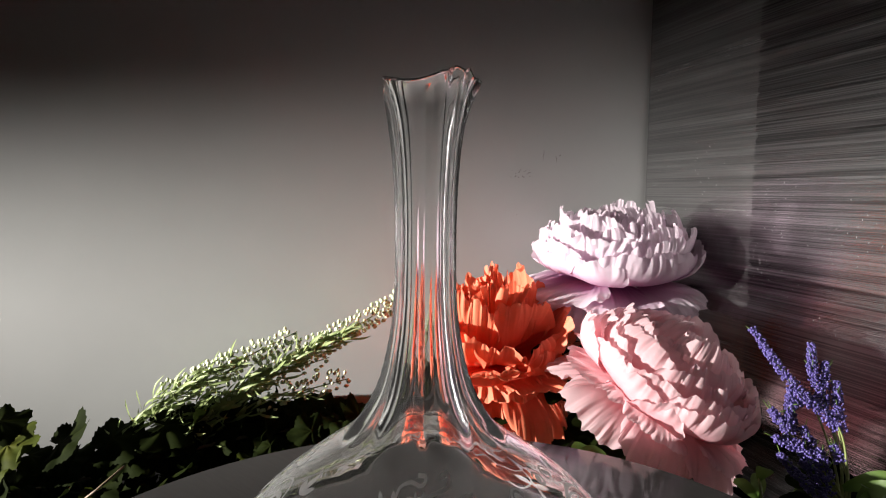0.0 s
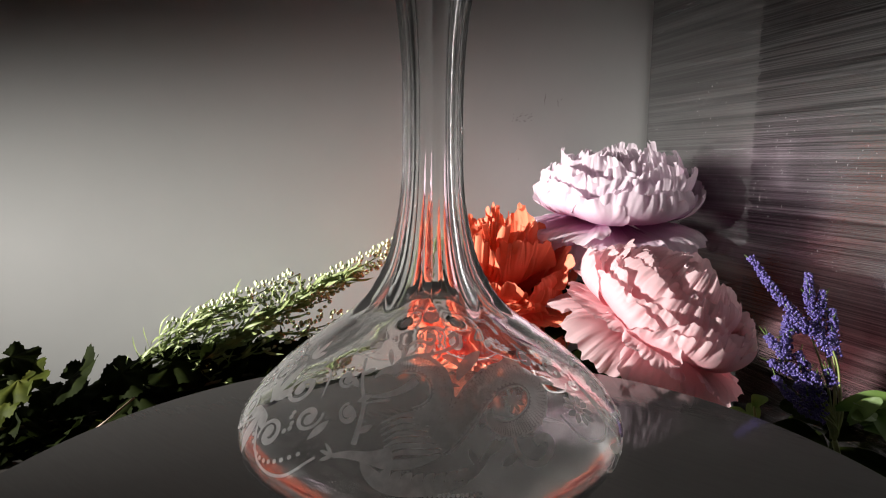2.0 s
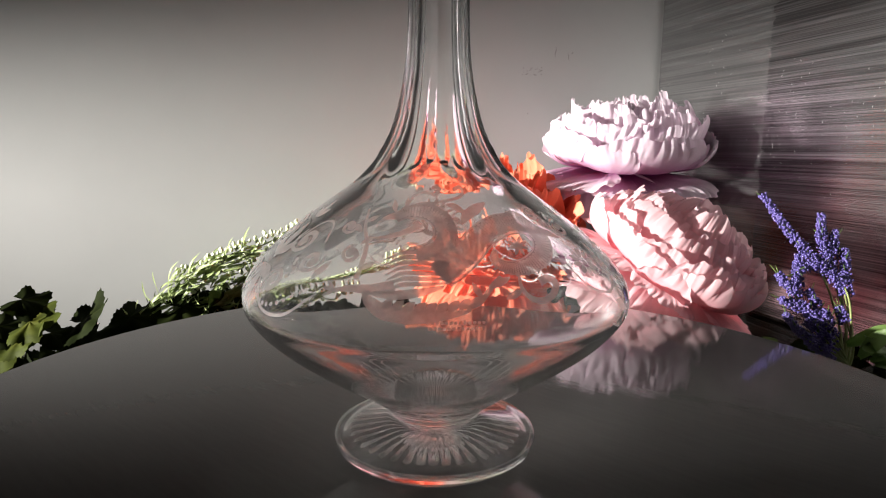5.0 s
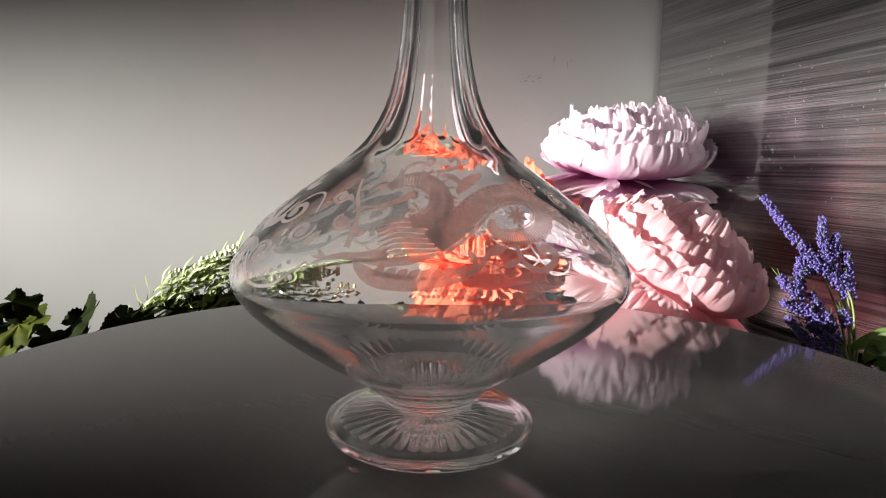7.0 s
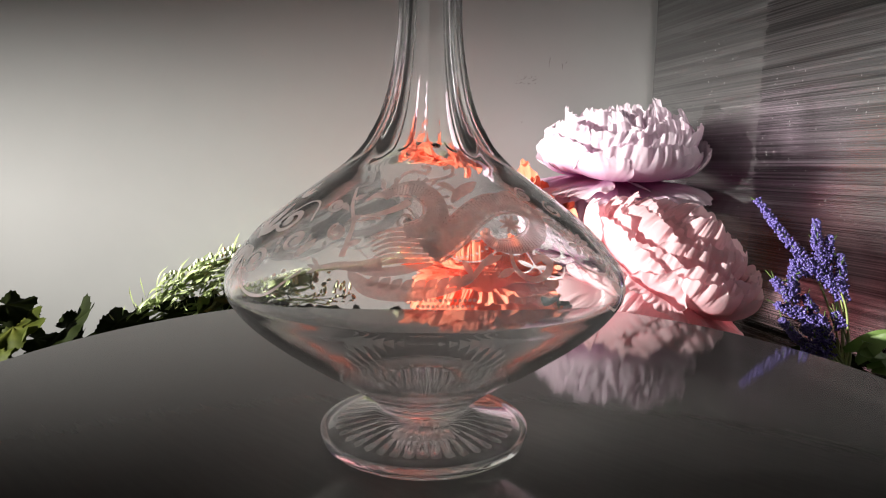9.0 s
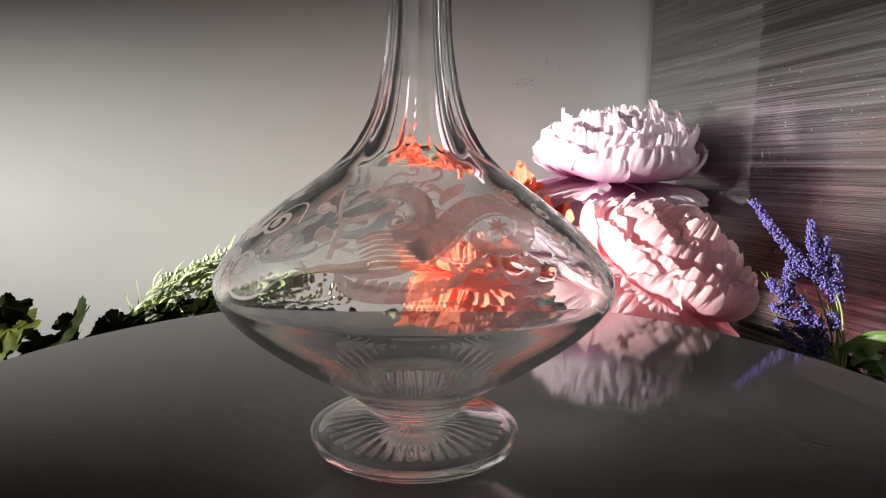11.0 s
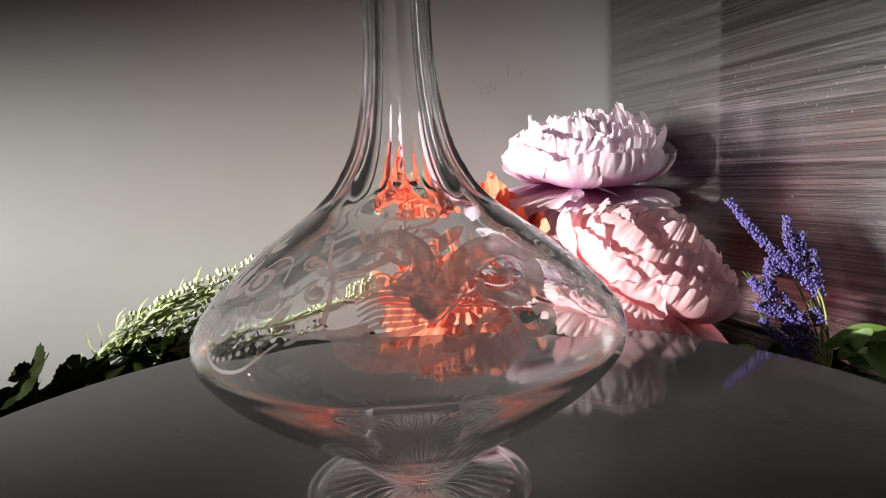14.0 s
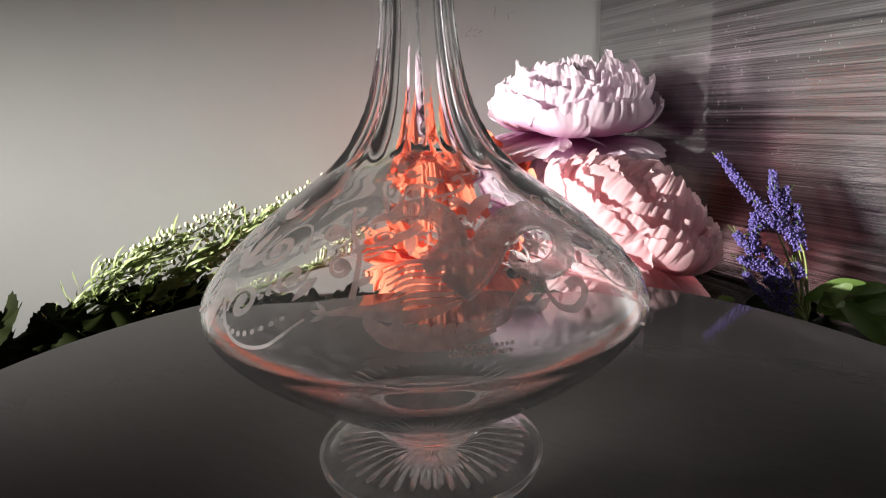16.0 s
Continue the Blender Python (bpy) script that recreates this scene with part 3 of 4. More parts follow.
    c.scroll(-0.0320, 0.0380, 0.0036, 0.4, 1.1, -1, 0.0013)
    for k in range(5):
        c.leaf(-0.0220 - 0.0012 * k, 0.0215 + 0.0048 * k, 0.6 + 1.9 * (k % 2), 0.0055, 0.0022)
    c.done("beast_engraving", "frosted engraved maned serpent")


def palmette(turn):
    """An upright leaf ornament with paired scrolls and strings of beads."""
    c = Cut(turn)
    for m in (-1, 1):
        c.scroll(m * 0.011, 0.030, 0.0065, math.pi / 2 + m * 0.9, 1.25, m, 0.0017)
        c.scroll(m * 0.012, 0.0125, 0.0055, -math.pi / 2 - m * 0.9, 1.2, -m, 0.0017)
        c.scroll(m * 0.023, 0.0225, 0.0050, math.pi / 2 - m, 1.2, -m, 0.0015)
        c.stroke([(0, 0.020), (m * 0.005, 0.028), (m * 0.010, 0.0375), (m * 0.017, 0.0385), (m * 0.022, 0.030)], 0.0012, 0.0008)
        c.stroke([(0, 0.016), (m * 0.006, 0.009), (m * 0.015, 0.003), (m * 0.026, 0.004), (m * 0.034, 0.012)], 0.0013, 0.0008)
        c.leaf(0, 0.021, math.pi / 2 - m * 0.85, 0.010, 0.0042)
        c.leaf(0, 0.017, -math.pi / 2 + m * 1.0, 0.009, 0.0042)
        c.leaf(0, 0.0395, math.pi / 2 - m * 0.8, 0.007, 0.0028)
        for k in range(11):
            f = k / 10
            c.dot(m * (0.004 + 0.024 * f), 0.0125 - 0.0075 * math.sin(math.pi * (0.15 + 0.8 * f)), 0.00075)
        for k in range(5):
            c.dot(m * (0.0175 + 0.0016 * math.sin(k * 1.3)), 0.0155 + 0.0016 * k, 0.0009)
        c.leaf(m * 0.028, 0.016, 1.2 if m > 0 else 1.94, 0.008, 0.003)
    c.leaf(0, 0.021, math.pi / 2, 0.016, 0.0048)
    c.leaf(0, 0.016, -math.pi / 2, 0.015, 0.0050)
    c.leaf(0, 0.040, math.pi / 2, 0.009, 0.003)
    c.done("palmette_engraving", "frosted engraved leaf ornament with scrolls")


def garland_cut(turn, mirror):
    """Two daisies in scrolling leafy stems with a string of beads."""
    c = Cut(turn, mirror)
    c.blossom(0.002, 0.0215, 0.0068)
    c.blossom(-0.0215, 0.021, 0.0062, 10)
    c.blossom(0.022, 0.0285, 0.0048, 10)
    c.stroke([(-0.010, 0.029), (-0.0085, 0.016), (0.000, 0.0095), (0.0085, 0.012), (0.0115, 0.0215), (0.008, 0.030), (0.000, 0.0325)], 0.0013, 0.0010)
    c.stroke([(-0.010, 0.029), (-0.0115, 0.014), (-0.020, 0.009), (-0.029, 0.013), (-0.031, 0.022)], 0.0012, 0.0008)
    c.stroke([(-0.010, 0.029), (-0.012, 0.013), (-0.011, 0.003), (-0.016, -0.003), (-0.023, -0.001)], 0.0012, 0.0008)
    c.stroke([(0.000, 0.0325), (0.008, 0.0335), (0.015, 0.029), (0.0165, 0.021), (0.021, 0.015)], 0.0022, 0.0006)
    for k in range(9):
        a = -2.6 + k * 0.34
        c.leaf(0.001 + 0.0100 * math.cos(a), 0.0200 + 0.0105 * math.sin(a), a + 0.9, 0.0045, 0.0022)
    for k in range(15):
        a = -2.7 + k * 0.20
        c.dot(0.0245 + 0.0095 * math.cos(a), 0.0225 + 0.0115 * math.sin(a), 0.0009)
    c.stroke([(-0.011, 0.003), (-0.004, -0.004), (0.004, -0.002), (0.006, 0.003)], 0.0012, 0.0008)
    c.leaf(-0.011, 0.001, 0.1, 0.008, 0.0034)
    c.leaf(-0.011, 0.001, 2.6, 0.009, 0.0036)
    c.scroll(0.010, 0.004, 0.0038, 1.6, 1.1, -1)
    c.scroll(0.004, 0.0425, 0.0040, 0.4, 1.2)
    c.scroll(-0.005, 0.0440, 0.0036, 2.6, 1.2, -1)
    c.scroll(-0.016, 0.036, 0.0044, 1.0, 1.2)
    c.leaf(0.012, 0.040, 0.5, 0.009, 0.004)
    c.leaf(-0.022, 0.032, 2.5, 0.009, 0.0034)
    c.done("garland_engraving", "frosted engraved daisies on scrolling stems")


FRONT = -math.pi / 2
beast(FRONT, 1)
palmette(FRONT - 1.06)
garland_cut(FRONT + 1.26, 1)
beast(FRONT - 2.12, -1)
garland_cut(FRONT + 2.22, -1)
palmette(FRONT + 3.16)


# ---- petals, leaves and stems ----
def blade(length, width, a0, a1, ruffle, seed, nu=9, nv=10, cup=0.25, notch=0.10, shape=0.75, folds=5, curl=0.0):
    """A petal that starts at the origin, runs along x and bends from the slope a0 to a1 (radians), with a frilled edge."""
    rnd = random.Random(seed)
    ph, ph2, ph3 = rnd.uniform(0, 6.3), rnd.uniform(0, 6.3), rnd.uniform(0, 6.3)
    teeth = [rnd.uniform(0, 1) for _ in range(nu)]
    verts, along = [], []
    for i in range(nv):
        f = i / (nv - 1)
        for k in range(nu):
            u = 2 * k / (nu - 1) - 1
            reach = f * (1 - notch * (0.35 + 0.35 * math.sin(u * 4 + ph) + 0.3 * teeth[k]) * f * f - 0.26 * u * u * f)
            x = z = 0.0
            steps = 8
            for q in range(steps):
                g = reach * (q + 0.5) / steps
                a = a0 + (a1 - a0) * g - curl * max(0, g - 0.72)
                x += math.cos(a) * length * reach / steps
                z += math.sin(a) * length * reach / steps
            a = a0 + (a1 - a0) * reach - curl * max(0, reach - 0.72)
            w = width * (math.sin(math.pi * min(0.08 + 0.60 * f, 1)) ** shape)
            bend = u + 0.12 * math.sin(3 * f + ph3)
            fold = ruffle * (0.9 * f ** 2.5 * math.sin(2.6 * bend + ph) + f ** 2.2 * (0.95 * noise.noise((folds * bend, f * 0.9 + ph2 * 3, seed * 1.7)) + 0.8 * noise.noise((folds * 2.3 * bend, f * 1.6, seed * 2.3 + 9))))
            fold += cup * width * u * u * (0.35 + 0.65 * f)
            fold += 0.10 * ruffle * rnd.uniform(-1, 1) * f
            verts.append((x - math.sin(a) * fold, u * w * 0.5, z + math.cos(a) * fold))
            along.append(f)
    faces = [(i * nu + k, i * nu + k + 1, (i + 1) * nu + k + 1, (i + 1) * nu + k) for i in range(nv - 1) for k in range(nu - 1)]
    return verts, faces, along


def petal(mid, half, ruffle, waves, dish, curl, seed, nu=121, nv=24):
    """A petal round the flower's axis: its middle line runs through four guide points (r, z); it widens from a narrow foot and ends in a rounded, waved and nicked edge."""
    rnd = random.Random(seed)
    ph, ph2, skew = rnd.uniform(0, 40), rnd.uniform(0, 6.3), rnd.uniform(-0.06, 0.06)
    (ax, az), (bx, bz), (cx, cz), (dx, dz) = mid
    verts, along = [], []
    for i in range(nv):
        f = (i / (nv - 1)) ** 0.85
        edge = min(max((f - 0.62) / 0.38, 0), 1)
        edge *= edge * (3 - 2 * edge)
        for k in range(nu):
            u = 2 * k / (nu - 1) - 1
            nick = 0.06 * noise.noise((u * 1.9, ph, 0.5)) + 0.045 * noise.noise((u * 6.5, ph, 2.5)) + 0.03 * noise.noise((u * 15, ph, 4.5)) - 0.08 * max(0, noise.noise((u * 4.0, ph, 5.5)) - 0.15)
            s = f * (1 - (0.09 * u * u + 0.20 * u ** 6) * f + (nick + skew * u) * f * f)
            q = 1 - s
            r = q ** 3 * ax + 3 * q * q * s * bx + 3 * q * s * s * cx + s ** 3 * dx
            z = q ** 3 * az + 3 * q * q * s * bz + 3 * q * s * s * cz + s ** 3 * dz
            tr = q * q * (bx - ax) + 2 * q * s * (cx - bx) + s * s * (dx - cx)
            tz = q * q * (bz - az) + 2 * q * s * (cz - bz) + s * s * (dz - cz)
            ln = math.hypot(tr, tz) + 1e-9
            nr, nz = -tz / ln, tr / ln
            wide = radians(half) * math.sin(math.pi * (0.16 + 0.42 * f)) ** 0.8
            warp = u + 0.16 * noise.noise((u * 2.2, f * 1.4, ph + 11))
            swell = 0.35 + 0.65 * abs(noise.noise((u * 1.7, ph + 3, 0.3))) * 2
            wave = 0.6 * math.sin(waves * math.pi * warp + ph2) * swell + 1.3 * noise.noise((waves * 1.1 * warp, f * 0.8, ph + 5)) + 0.7 * noise.noise((waves * 2.3 * warp, f * 1.2, ph + 15))
            off = ruffle * (1.25 * edge * wave + 0.3 * f * noise.noise((waves * 1.6 * warp, f * 0.6, ph + 25)))
            off += 0.0006 * edge * noise.noise((u * 19, f * 0.9, ph + 31))
            off += dish * f * noise.noise((u * 1.3, f * 1.3, ph + 7)) * 2 + 0.12 * dish * f * noise.noise((u * 4, f * 3.5, ph + 9))
            off -= curl * max(0, (f - 0.72) / 0.28) ** 2 * (0.4 + 0.9 * abs(noise.noise((u * 2.4, ph, 8.0))) * 2)
            ang = wide * u + 0.35 * ruffle / max(r, 0.03) * edge * math.cos(waves * math.pi * warp + ph2)
            verts.append(((r + nr * off) * math.cos(ang), (r + nr * off) * math.sin(ang), z + nz * off))
            along.append(f)
    faces = [(i * nu + k, i * nu + k + 1, (i + 1) * nu + k + 1, (i + 1) * nu + k) for i in range(nv - 1) for k in range(nu - 1)]
    return verts, faces, along


def peony(name, label, material, base, axis, spin, tiers, stem_to, seed):
    """A double peony: tiers of petals (count, guide points of the middle line, half width in degrees, ruffle, waves, dish, curl, tilt) round an axis."""
    rnd = random.Random(seed)
    root = tagged(new(name), label, "flower", "artificial peonies")
    up = Vector(axis).normalized()
    turn = up.to_track_quat("Z", "X").to_matrix().to_4x4() @ Matrix.Rotation(spin, 4, "Z")
    root.matrix_basis = Matrix.Translation(base) @ turn
    for ri, (count, mid, half, ruffle, waves, dish, curl, tilt) in enumerate(tiers):
        kinds = []
        for v in range(min(count, 5)):
            g = (0.96, 1.03, 1.0, 0.93, 1.05)[v]
            bent = [(r * (1 + (g - 1) * 0.5), z * g) for r, z in mid]
            vs, fs, al = petal(bent, half * (1.0, 0.88, 1.1, 0.95, 1.04)[v], ruffle, waves * (1, 1.15, 0.9, 1.05, 0.95)[v], dish, curl * (0.6, 1.5, 1.0, 0.2, 1.2)[v], seed * 100 + ri * 10 + v)
            kinds.append(mesh_of("petal", vs, fs, material, al))
        for k in range(count):
            a = 2 * math.pi * (k + 0.5 * (ri % 2)) / count + rnd.uniform(-0.16, 0.16)
            m = Matrix.Rotation(a, 4, "Z") @ Matrix.Translation((0, 0, rnd.uniform(-0.0025, 0.0025)))
            m = m @ Matrix.Rotation(radians(rnd.uniform(-tilt, tilt)), 4, "Y") @ Matrix.Rotation(radians(rnd.uniform(-6, 6)), 4, "X") @ Matrix.Scale(rnd.uniform(0.94, 1.05), 4)
            link("petal", kinds[k % len(kinds)], root, m)
    foot = Vector(base) - up * 0.006
    inv = root.matrix_basis.inverted()
    pts = catmull([inv @ foot, inv @ (foot - up * 0.02), inv @ ((foot - up * 0.04) * 0.5 + Vector(stem_to) * 0.5), inv @ Vector(stem_to)], 14)
    vs, fs = tube(pts, 0.0028, 0.0028, 8)
    link("stem", mesh_of("stem", vs, fs, stem_green), root, None, "green wire stem")
    vs, fs = lathe([(0, -0.014), (0.008, -0.012), (0.011, -0.006), (0, -0.003)], 12)
    link("calyx", mesh_of("calyx", vs, fs, stem_green), root)
    return root


peony("peony", "lilac-white double peony with frilled petals, magenta at their base", lilac, (0.216, 0.515, 0.098), (-0.03, -0.10, 1.0), 0.3,
      [(7, ((0.010, -0.004), (0.050, -0.012), (0.082, -0.018), (0.100, -0.046)), 34, 0.0028, 6, 0.0042, 0.0032, 5),
       (7, ((0.010, 0.000), (0.058, -0.006), (0.094, -0.008), (0.110, -0.020)), 32, 0.0028, 6, 0.0042, 0.0032, 5),
       (8, ((0.008, 0.002), (0.074, -0.006), (0.106, 0.016), (0.090, 0.042)), 43, 0.0019, 8, 0.0045, 0.0035, 5),
       (7, ((0.008, 0.004), (0.066, 0.000), (0.098, 0.028), (0.080, 0.056)), 45, 0.0019, 8, 0.0045, 0.0035, 5),
       (7, ((0.008, 0.004), (0.058, 0.004), (0.088, 0.036), (0.066, 0.067)), 44, 0.0019, 7, 0.0045, 0.0035, 5),
       (7, ((0.006, 0.008), (0.048, 0.010), (0.072, 0.042), (0.050, 0.075)), 46, 0.0019, 6, 0.0045, 0.0035, 5),
       (6, ((0.005, 0.012), (0.038, 0.016), (0.056, 0.050), (0.034, 0.076)), 54, 0.0019, 6, 0.0045, 0.0035, 5),
       (5, ((0.004, 0.014), (0.022, 0.022), (0.034, 0.050), (0.012, 0.075)), 56, 0.0019, 5, 0.0045, 0.0035, 5)], (0.20, 0.50, LEDGE), 11)
peony("peony", "pale pink double peony with a domed heart and spread guard petals", pink, (0.222, 0.372, -0.002), (0.50, -0.28, 1.0), 1.1,
      [(7, ((0.010, -0.004), (0.050, 0.000), (0.080, -0.006), (0.102, -0.036)), 34, 0.0029, 6, 0.0042, 0.0018, 5),
       (6, ((0.010, 0.000), (0.055, 0.000), (0.086, 0.000), (0.106, -0.008)), 33, 0.0029, 6, 0.0042, 0.0024, 5),
       (7, ((0.008, 0.002), (0.068, -0.006), (0.098, 0.014), (0.084, 0.036)), 44, 0.0019, 6, 0.0040, 0.0020, 4),
       (7, ((0.008, 0.004), (0.062, 0.000), (0.094, 0.022), (0.076, 0.046)), 45, 0.0019, 6, 0.0040, 0.0020, 4),
       (7, ((0.008, 0.004), (0.058, 0.004), (0.088, 0.032), (0.064, 0.055)), 45, 0.0019, 6, 0.0040, 0.0020, 4),
       (7, ((0.006, 0.006), (0.050, 0.008), (0.078, 0.040), (0.050, 0.062)), 49, 0.0019, 5, 0.0040, 0.0020, 4),
       (6, ((0.005, 0.010), (0.040, 0.014), (0.062, 0.046), (0.034, 0.067)), 56, 0.0019, 5, 0.0040, 0.0020, 4),
       (5, ((0.004, 0.012), (0.026, 0.018), (0.042, 0.050), (0.014, 0.068)), 56, 0.0019, 5, 0.0040, 0.0020, 4)], (0.24, 0.36, LEDGE), 23)
peony("peony", "coral orange double peony beside the paler ones, against the wall", orange, (0.066, 0.482, 0.000), (0.06, -0.16, 1.0), 0.7,
      [(9, ((0.010, -0.004), (0.050, 0.004), (0.084, -0.008), (0.100, -0.052)), 26, 0.0029, 6, 0.0042, 0.0024, 7),
       (7, ((0.010, 0.000), (0.055, 0.006), (0.086, 0.004), (0.102, -0.016)), 28, 0.0032, 7, 0.0049, 0.0040, 8),
       (7, ((0.008, 0.004), (0.062, 0.006), (0.096, 0.012), (0.104, 0.022)), 32, 0.0026, 6, 0.0085, 0.0110, 12),
       (7, ((0.006, 0.006), (0.060, 0.006), (0.098, 0.024), (0.092, 0.046)), 33, 0.0026, 6, 0.0085, 0.0110, 12),
       (7, ((0.006, 0.008), (0.054, 0.010), (0.088, 0.036), (0.076, 0.062)), 34, 0.0026, 6, 0.0085, 0.0110, 12),
       (6, ((0.006, 0.010), (0.042, 0.016), (0.070, 0.048), (0.052, 0.079)), 38, 0.0026, 6, 0.0085, 0.0110, 12),
       (6, ((0.005, 0.014), (0.030, 0.022), (0.052, 0.054), (0.034, 0.088)), 42, 0.0026, 6, 0.0085, 0.0110, 12),
       (5, ((0.004, 0.018), (0.018, 0.030), (0.028, 0.060), (0.012, 0.092)), 48, 0.0026, 6, 0.0085, 0.0110, 12)], (0.10, 0.45, LEDGE), 37)


def lobed(length, seed, na=61, nr=7):
    """A five-lobed, finely toothed vine leaf on a short stalk: raised veins along the lobes, blade sagging between them."""
    rnd = random.Random(seed)
    bend, roll, ph = rnd.uniform(-0.8, 0.9), rnd.uniform(-0.6, 0.6), rnd.uniform(0, 20)
    lobes = [(0.0, 1.0)] + [(sg * (0.92 + rnd.uniform(-0.08, 0.08)), rnd.uniform(0.76, 0.90)) for sg in (-1, 1)] + [(sg * (1.85 + rnd.uniform(-0.1, 0.1)), rnd.uniform(0.52, 0.64)) for sg in (-1, 1)]
    verts, along = [], []
    for i in range(nr):
        f = i / (nr - 1)
        for k in range(na):
            a = (2 * k / (na - 1) - 1) * 2.55
            edge = max(h * math.exp(-((a - c) / 0.50) ** 2) for c, h in lobes)
            near = min(abs(a - c) for c, h in lobes)
            edge = 0.54 + 0.46 * edge + 0.024 * (1 - 2 * (k % 2)) + 0.05 * noise.noise((a * 3, ph, 1.0))
            r = length * 0.60 * edge * f
            x, y = length * 0.22 + r * math.cos(a), r * math.sin(a)
            z = -length * 0.05 * f * (0.5 - 0.5 * math.cos(math.pi * min(near / 0.46, 1))) + bend * x * x / length * 0.9 + roll * y * abs(y) / length * 1.4 + length * 0.16 * f * noise.noise((x * 40, y * 40, ph))
            verts.append((x, y, z))
            along.append(min(1, f * (0.55 + min(near, 0.45))))
    faces = [(i * na + k, i * na + k + 1, (i + 1) * na + k + 1, (i + 1) * na + k) for i in range(nr - 1) for k in range(na - 1)]
    return verts, faces, along


# trailing leaf garland behind the table
def leaf_garland():
    rnd = random.Random(5)
    root = tagged(new("leaf_garland"), "trailing garland of dark green lobed leaves lying along the ledge", "garland")
    kinds = [mesh_of("leaf", *lobed(0.062, s)[:2], m, lobed(0.062, s)[2]) for s, m in ((1, dark_leaf), (2, dark_leaf), (3, dark_leaf), (4, dark_leaf), (5, yellow_leaf), (6, yellow_leaf))]
    # the run left of x = -0.55 is unseen, added to shade the lower leaves
    vine = catmull([(-0.90, 0.27, -0.118), (-0.76, 0.30, -0.112), (-0.62, 0.33, -0.112), (-0.45, 0.38, -0.118), (-0.34, 0.41, -0.105), (-0.20, 0.45, -0.080), (-0.05, 0.46, -0.070), (0.06, 0.42, -0.080)], 90)
    vs, fs = tube(vine, 0.0022, 0.0016)
    link("vine", mesh_of("vine", vs, fs, twig_brown), root, None, "brown vine")
    for k in range(330):
        f = rnd.random()
        p = vine[min(int(f * 89), 89)] + Vector((rnd.uniform(-0.02, 0.02), rnd.uniform(-0.05, 0.04), rnd.uniform(-0.042, -0.006)))
        p.z = max(p.z, LEDGE + 0.012)
        # unseen shading leaves stay low, so the seen leaf tops remain lit
        if p.x < -0.55:
            p.z = min(p.z, -0.105)
        a = rnd.uniform(0, 2 * math.pi)
        d = (math.cos(a), 0.7 * math.sin(a), rnd.uniform(-0.3, 0.2))
        kind = kinds[rnd.randrange(4)] if rnd.random() < 0.85 else kinds[4 + rnd.randrange(2)]
        link("leaf", kind, root, aim(p, d, (rnd.uniform(-0.5, 0.5), rnd.uniform(-0.8, 0.2), 1), rnd.uniform(0.5, 0.9)))
    for k in range(110):
        p = Vector((rnd.uniform(-0.30, 0.05), rnd.uniform(0.42, 0.50), rnd.uniform(-0.115, -0.062)))
        a = rnd.uniform(0, 2 * math.pi)
        link("leaf", kinds[rnd.randrange(4)], root, aim(p, (math.cos(a), 0.6 * math.sin(a), rnd.uniform(-0.3, 0.2)), (rnd.uniform(-0.6, 0.6), -0.6, 0.8), rnd.uniform(0.5, 0.85)))
    for k in range(90):
        p = Vector((rnd.uniform(-0.29, -0.06), rnd.uniform(0.445, 0.515), rnd.uniform(-0.100, -0.066)))
        a = rnd.uniform(0, 2 * math.pi)
        link("leaf", kinds[rnd.randrange(4)], root, aim(p, (math.cos(a), 0.6 * math.sin(a), rnd.uniform(-0.4, 0.3)), (rnd.uniform(-0.6, 0.6), -0.8, 0.6), rnd.uniform(0.5, 0.8)))
    # leaves that stand out against the wall
    for p, d, up, s, kk in (((-0.480, 0.390, -0.080), (0.95, 0.05, 0.0), (0.05, -0.75, 0.65), 1.5, 4), ((-0.485, 0.395, -0.056), (0.97, 0.03, 0.02), (0, -0.25, 0.97), 1.3, 0),
                            ((-0.400, 0.400, -0.086), (0.9, 0.1, 0.04), (0.1, -0.7, 0.7), 1.1, 1), ((-0.405, 0.405, -0.088), (0.95, 0.1, 0.08), (0, -0.7, 0.7), 1.6, 2), ((-0.320, 0.425, -0.084), (0.95, 0.12, 0.10), (0, -0.7, 0.7), 1.5, 3),
                            ((-0.430, 0.400, -0.064), (0.95, 0.1, -0.03), (0, -0.2, 0.97), 1.0, 0), ((-0.250, 0.44, -0.082), (0.95, 0.1, 0.1), (0, -0.7, 0.7), 1.3, 1), ((-0.365, 0.41, -0.080), (0.93, 0.12, 0.10), (0.05, -0.75, 0.65), 1.5, 0), ((-0.335, 0.405, -0.084), (0.95, 0.12, 0.16), (0, -0.6, 0.8), 1.5, 2), ((-0.300, 0.42, -0.076), (0.95, 0.1, 0.14), (0, -0.7, 0.7), 1.3, 3), ((-0.085, 0.425, -0.055), (0.6, -0.2, 0.35), (0.1, -0.3, 0.9), 0.6, 1)):
        link("leaf", kinds[kk], root, aim((p[0], p[1], p[2] - (0.004 if p[0] > -0.42 else 0.018)), d, (up[0], up[1] * 0.55, up[2] + 0.2), s * 0.66))
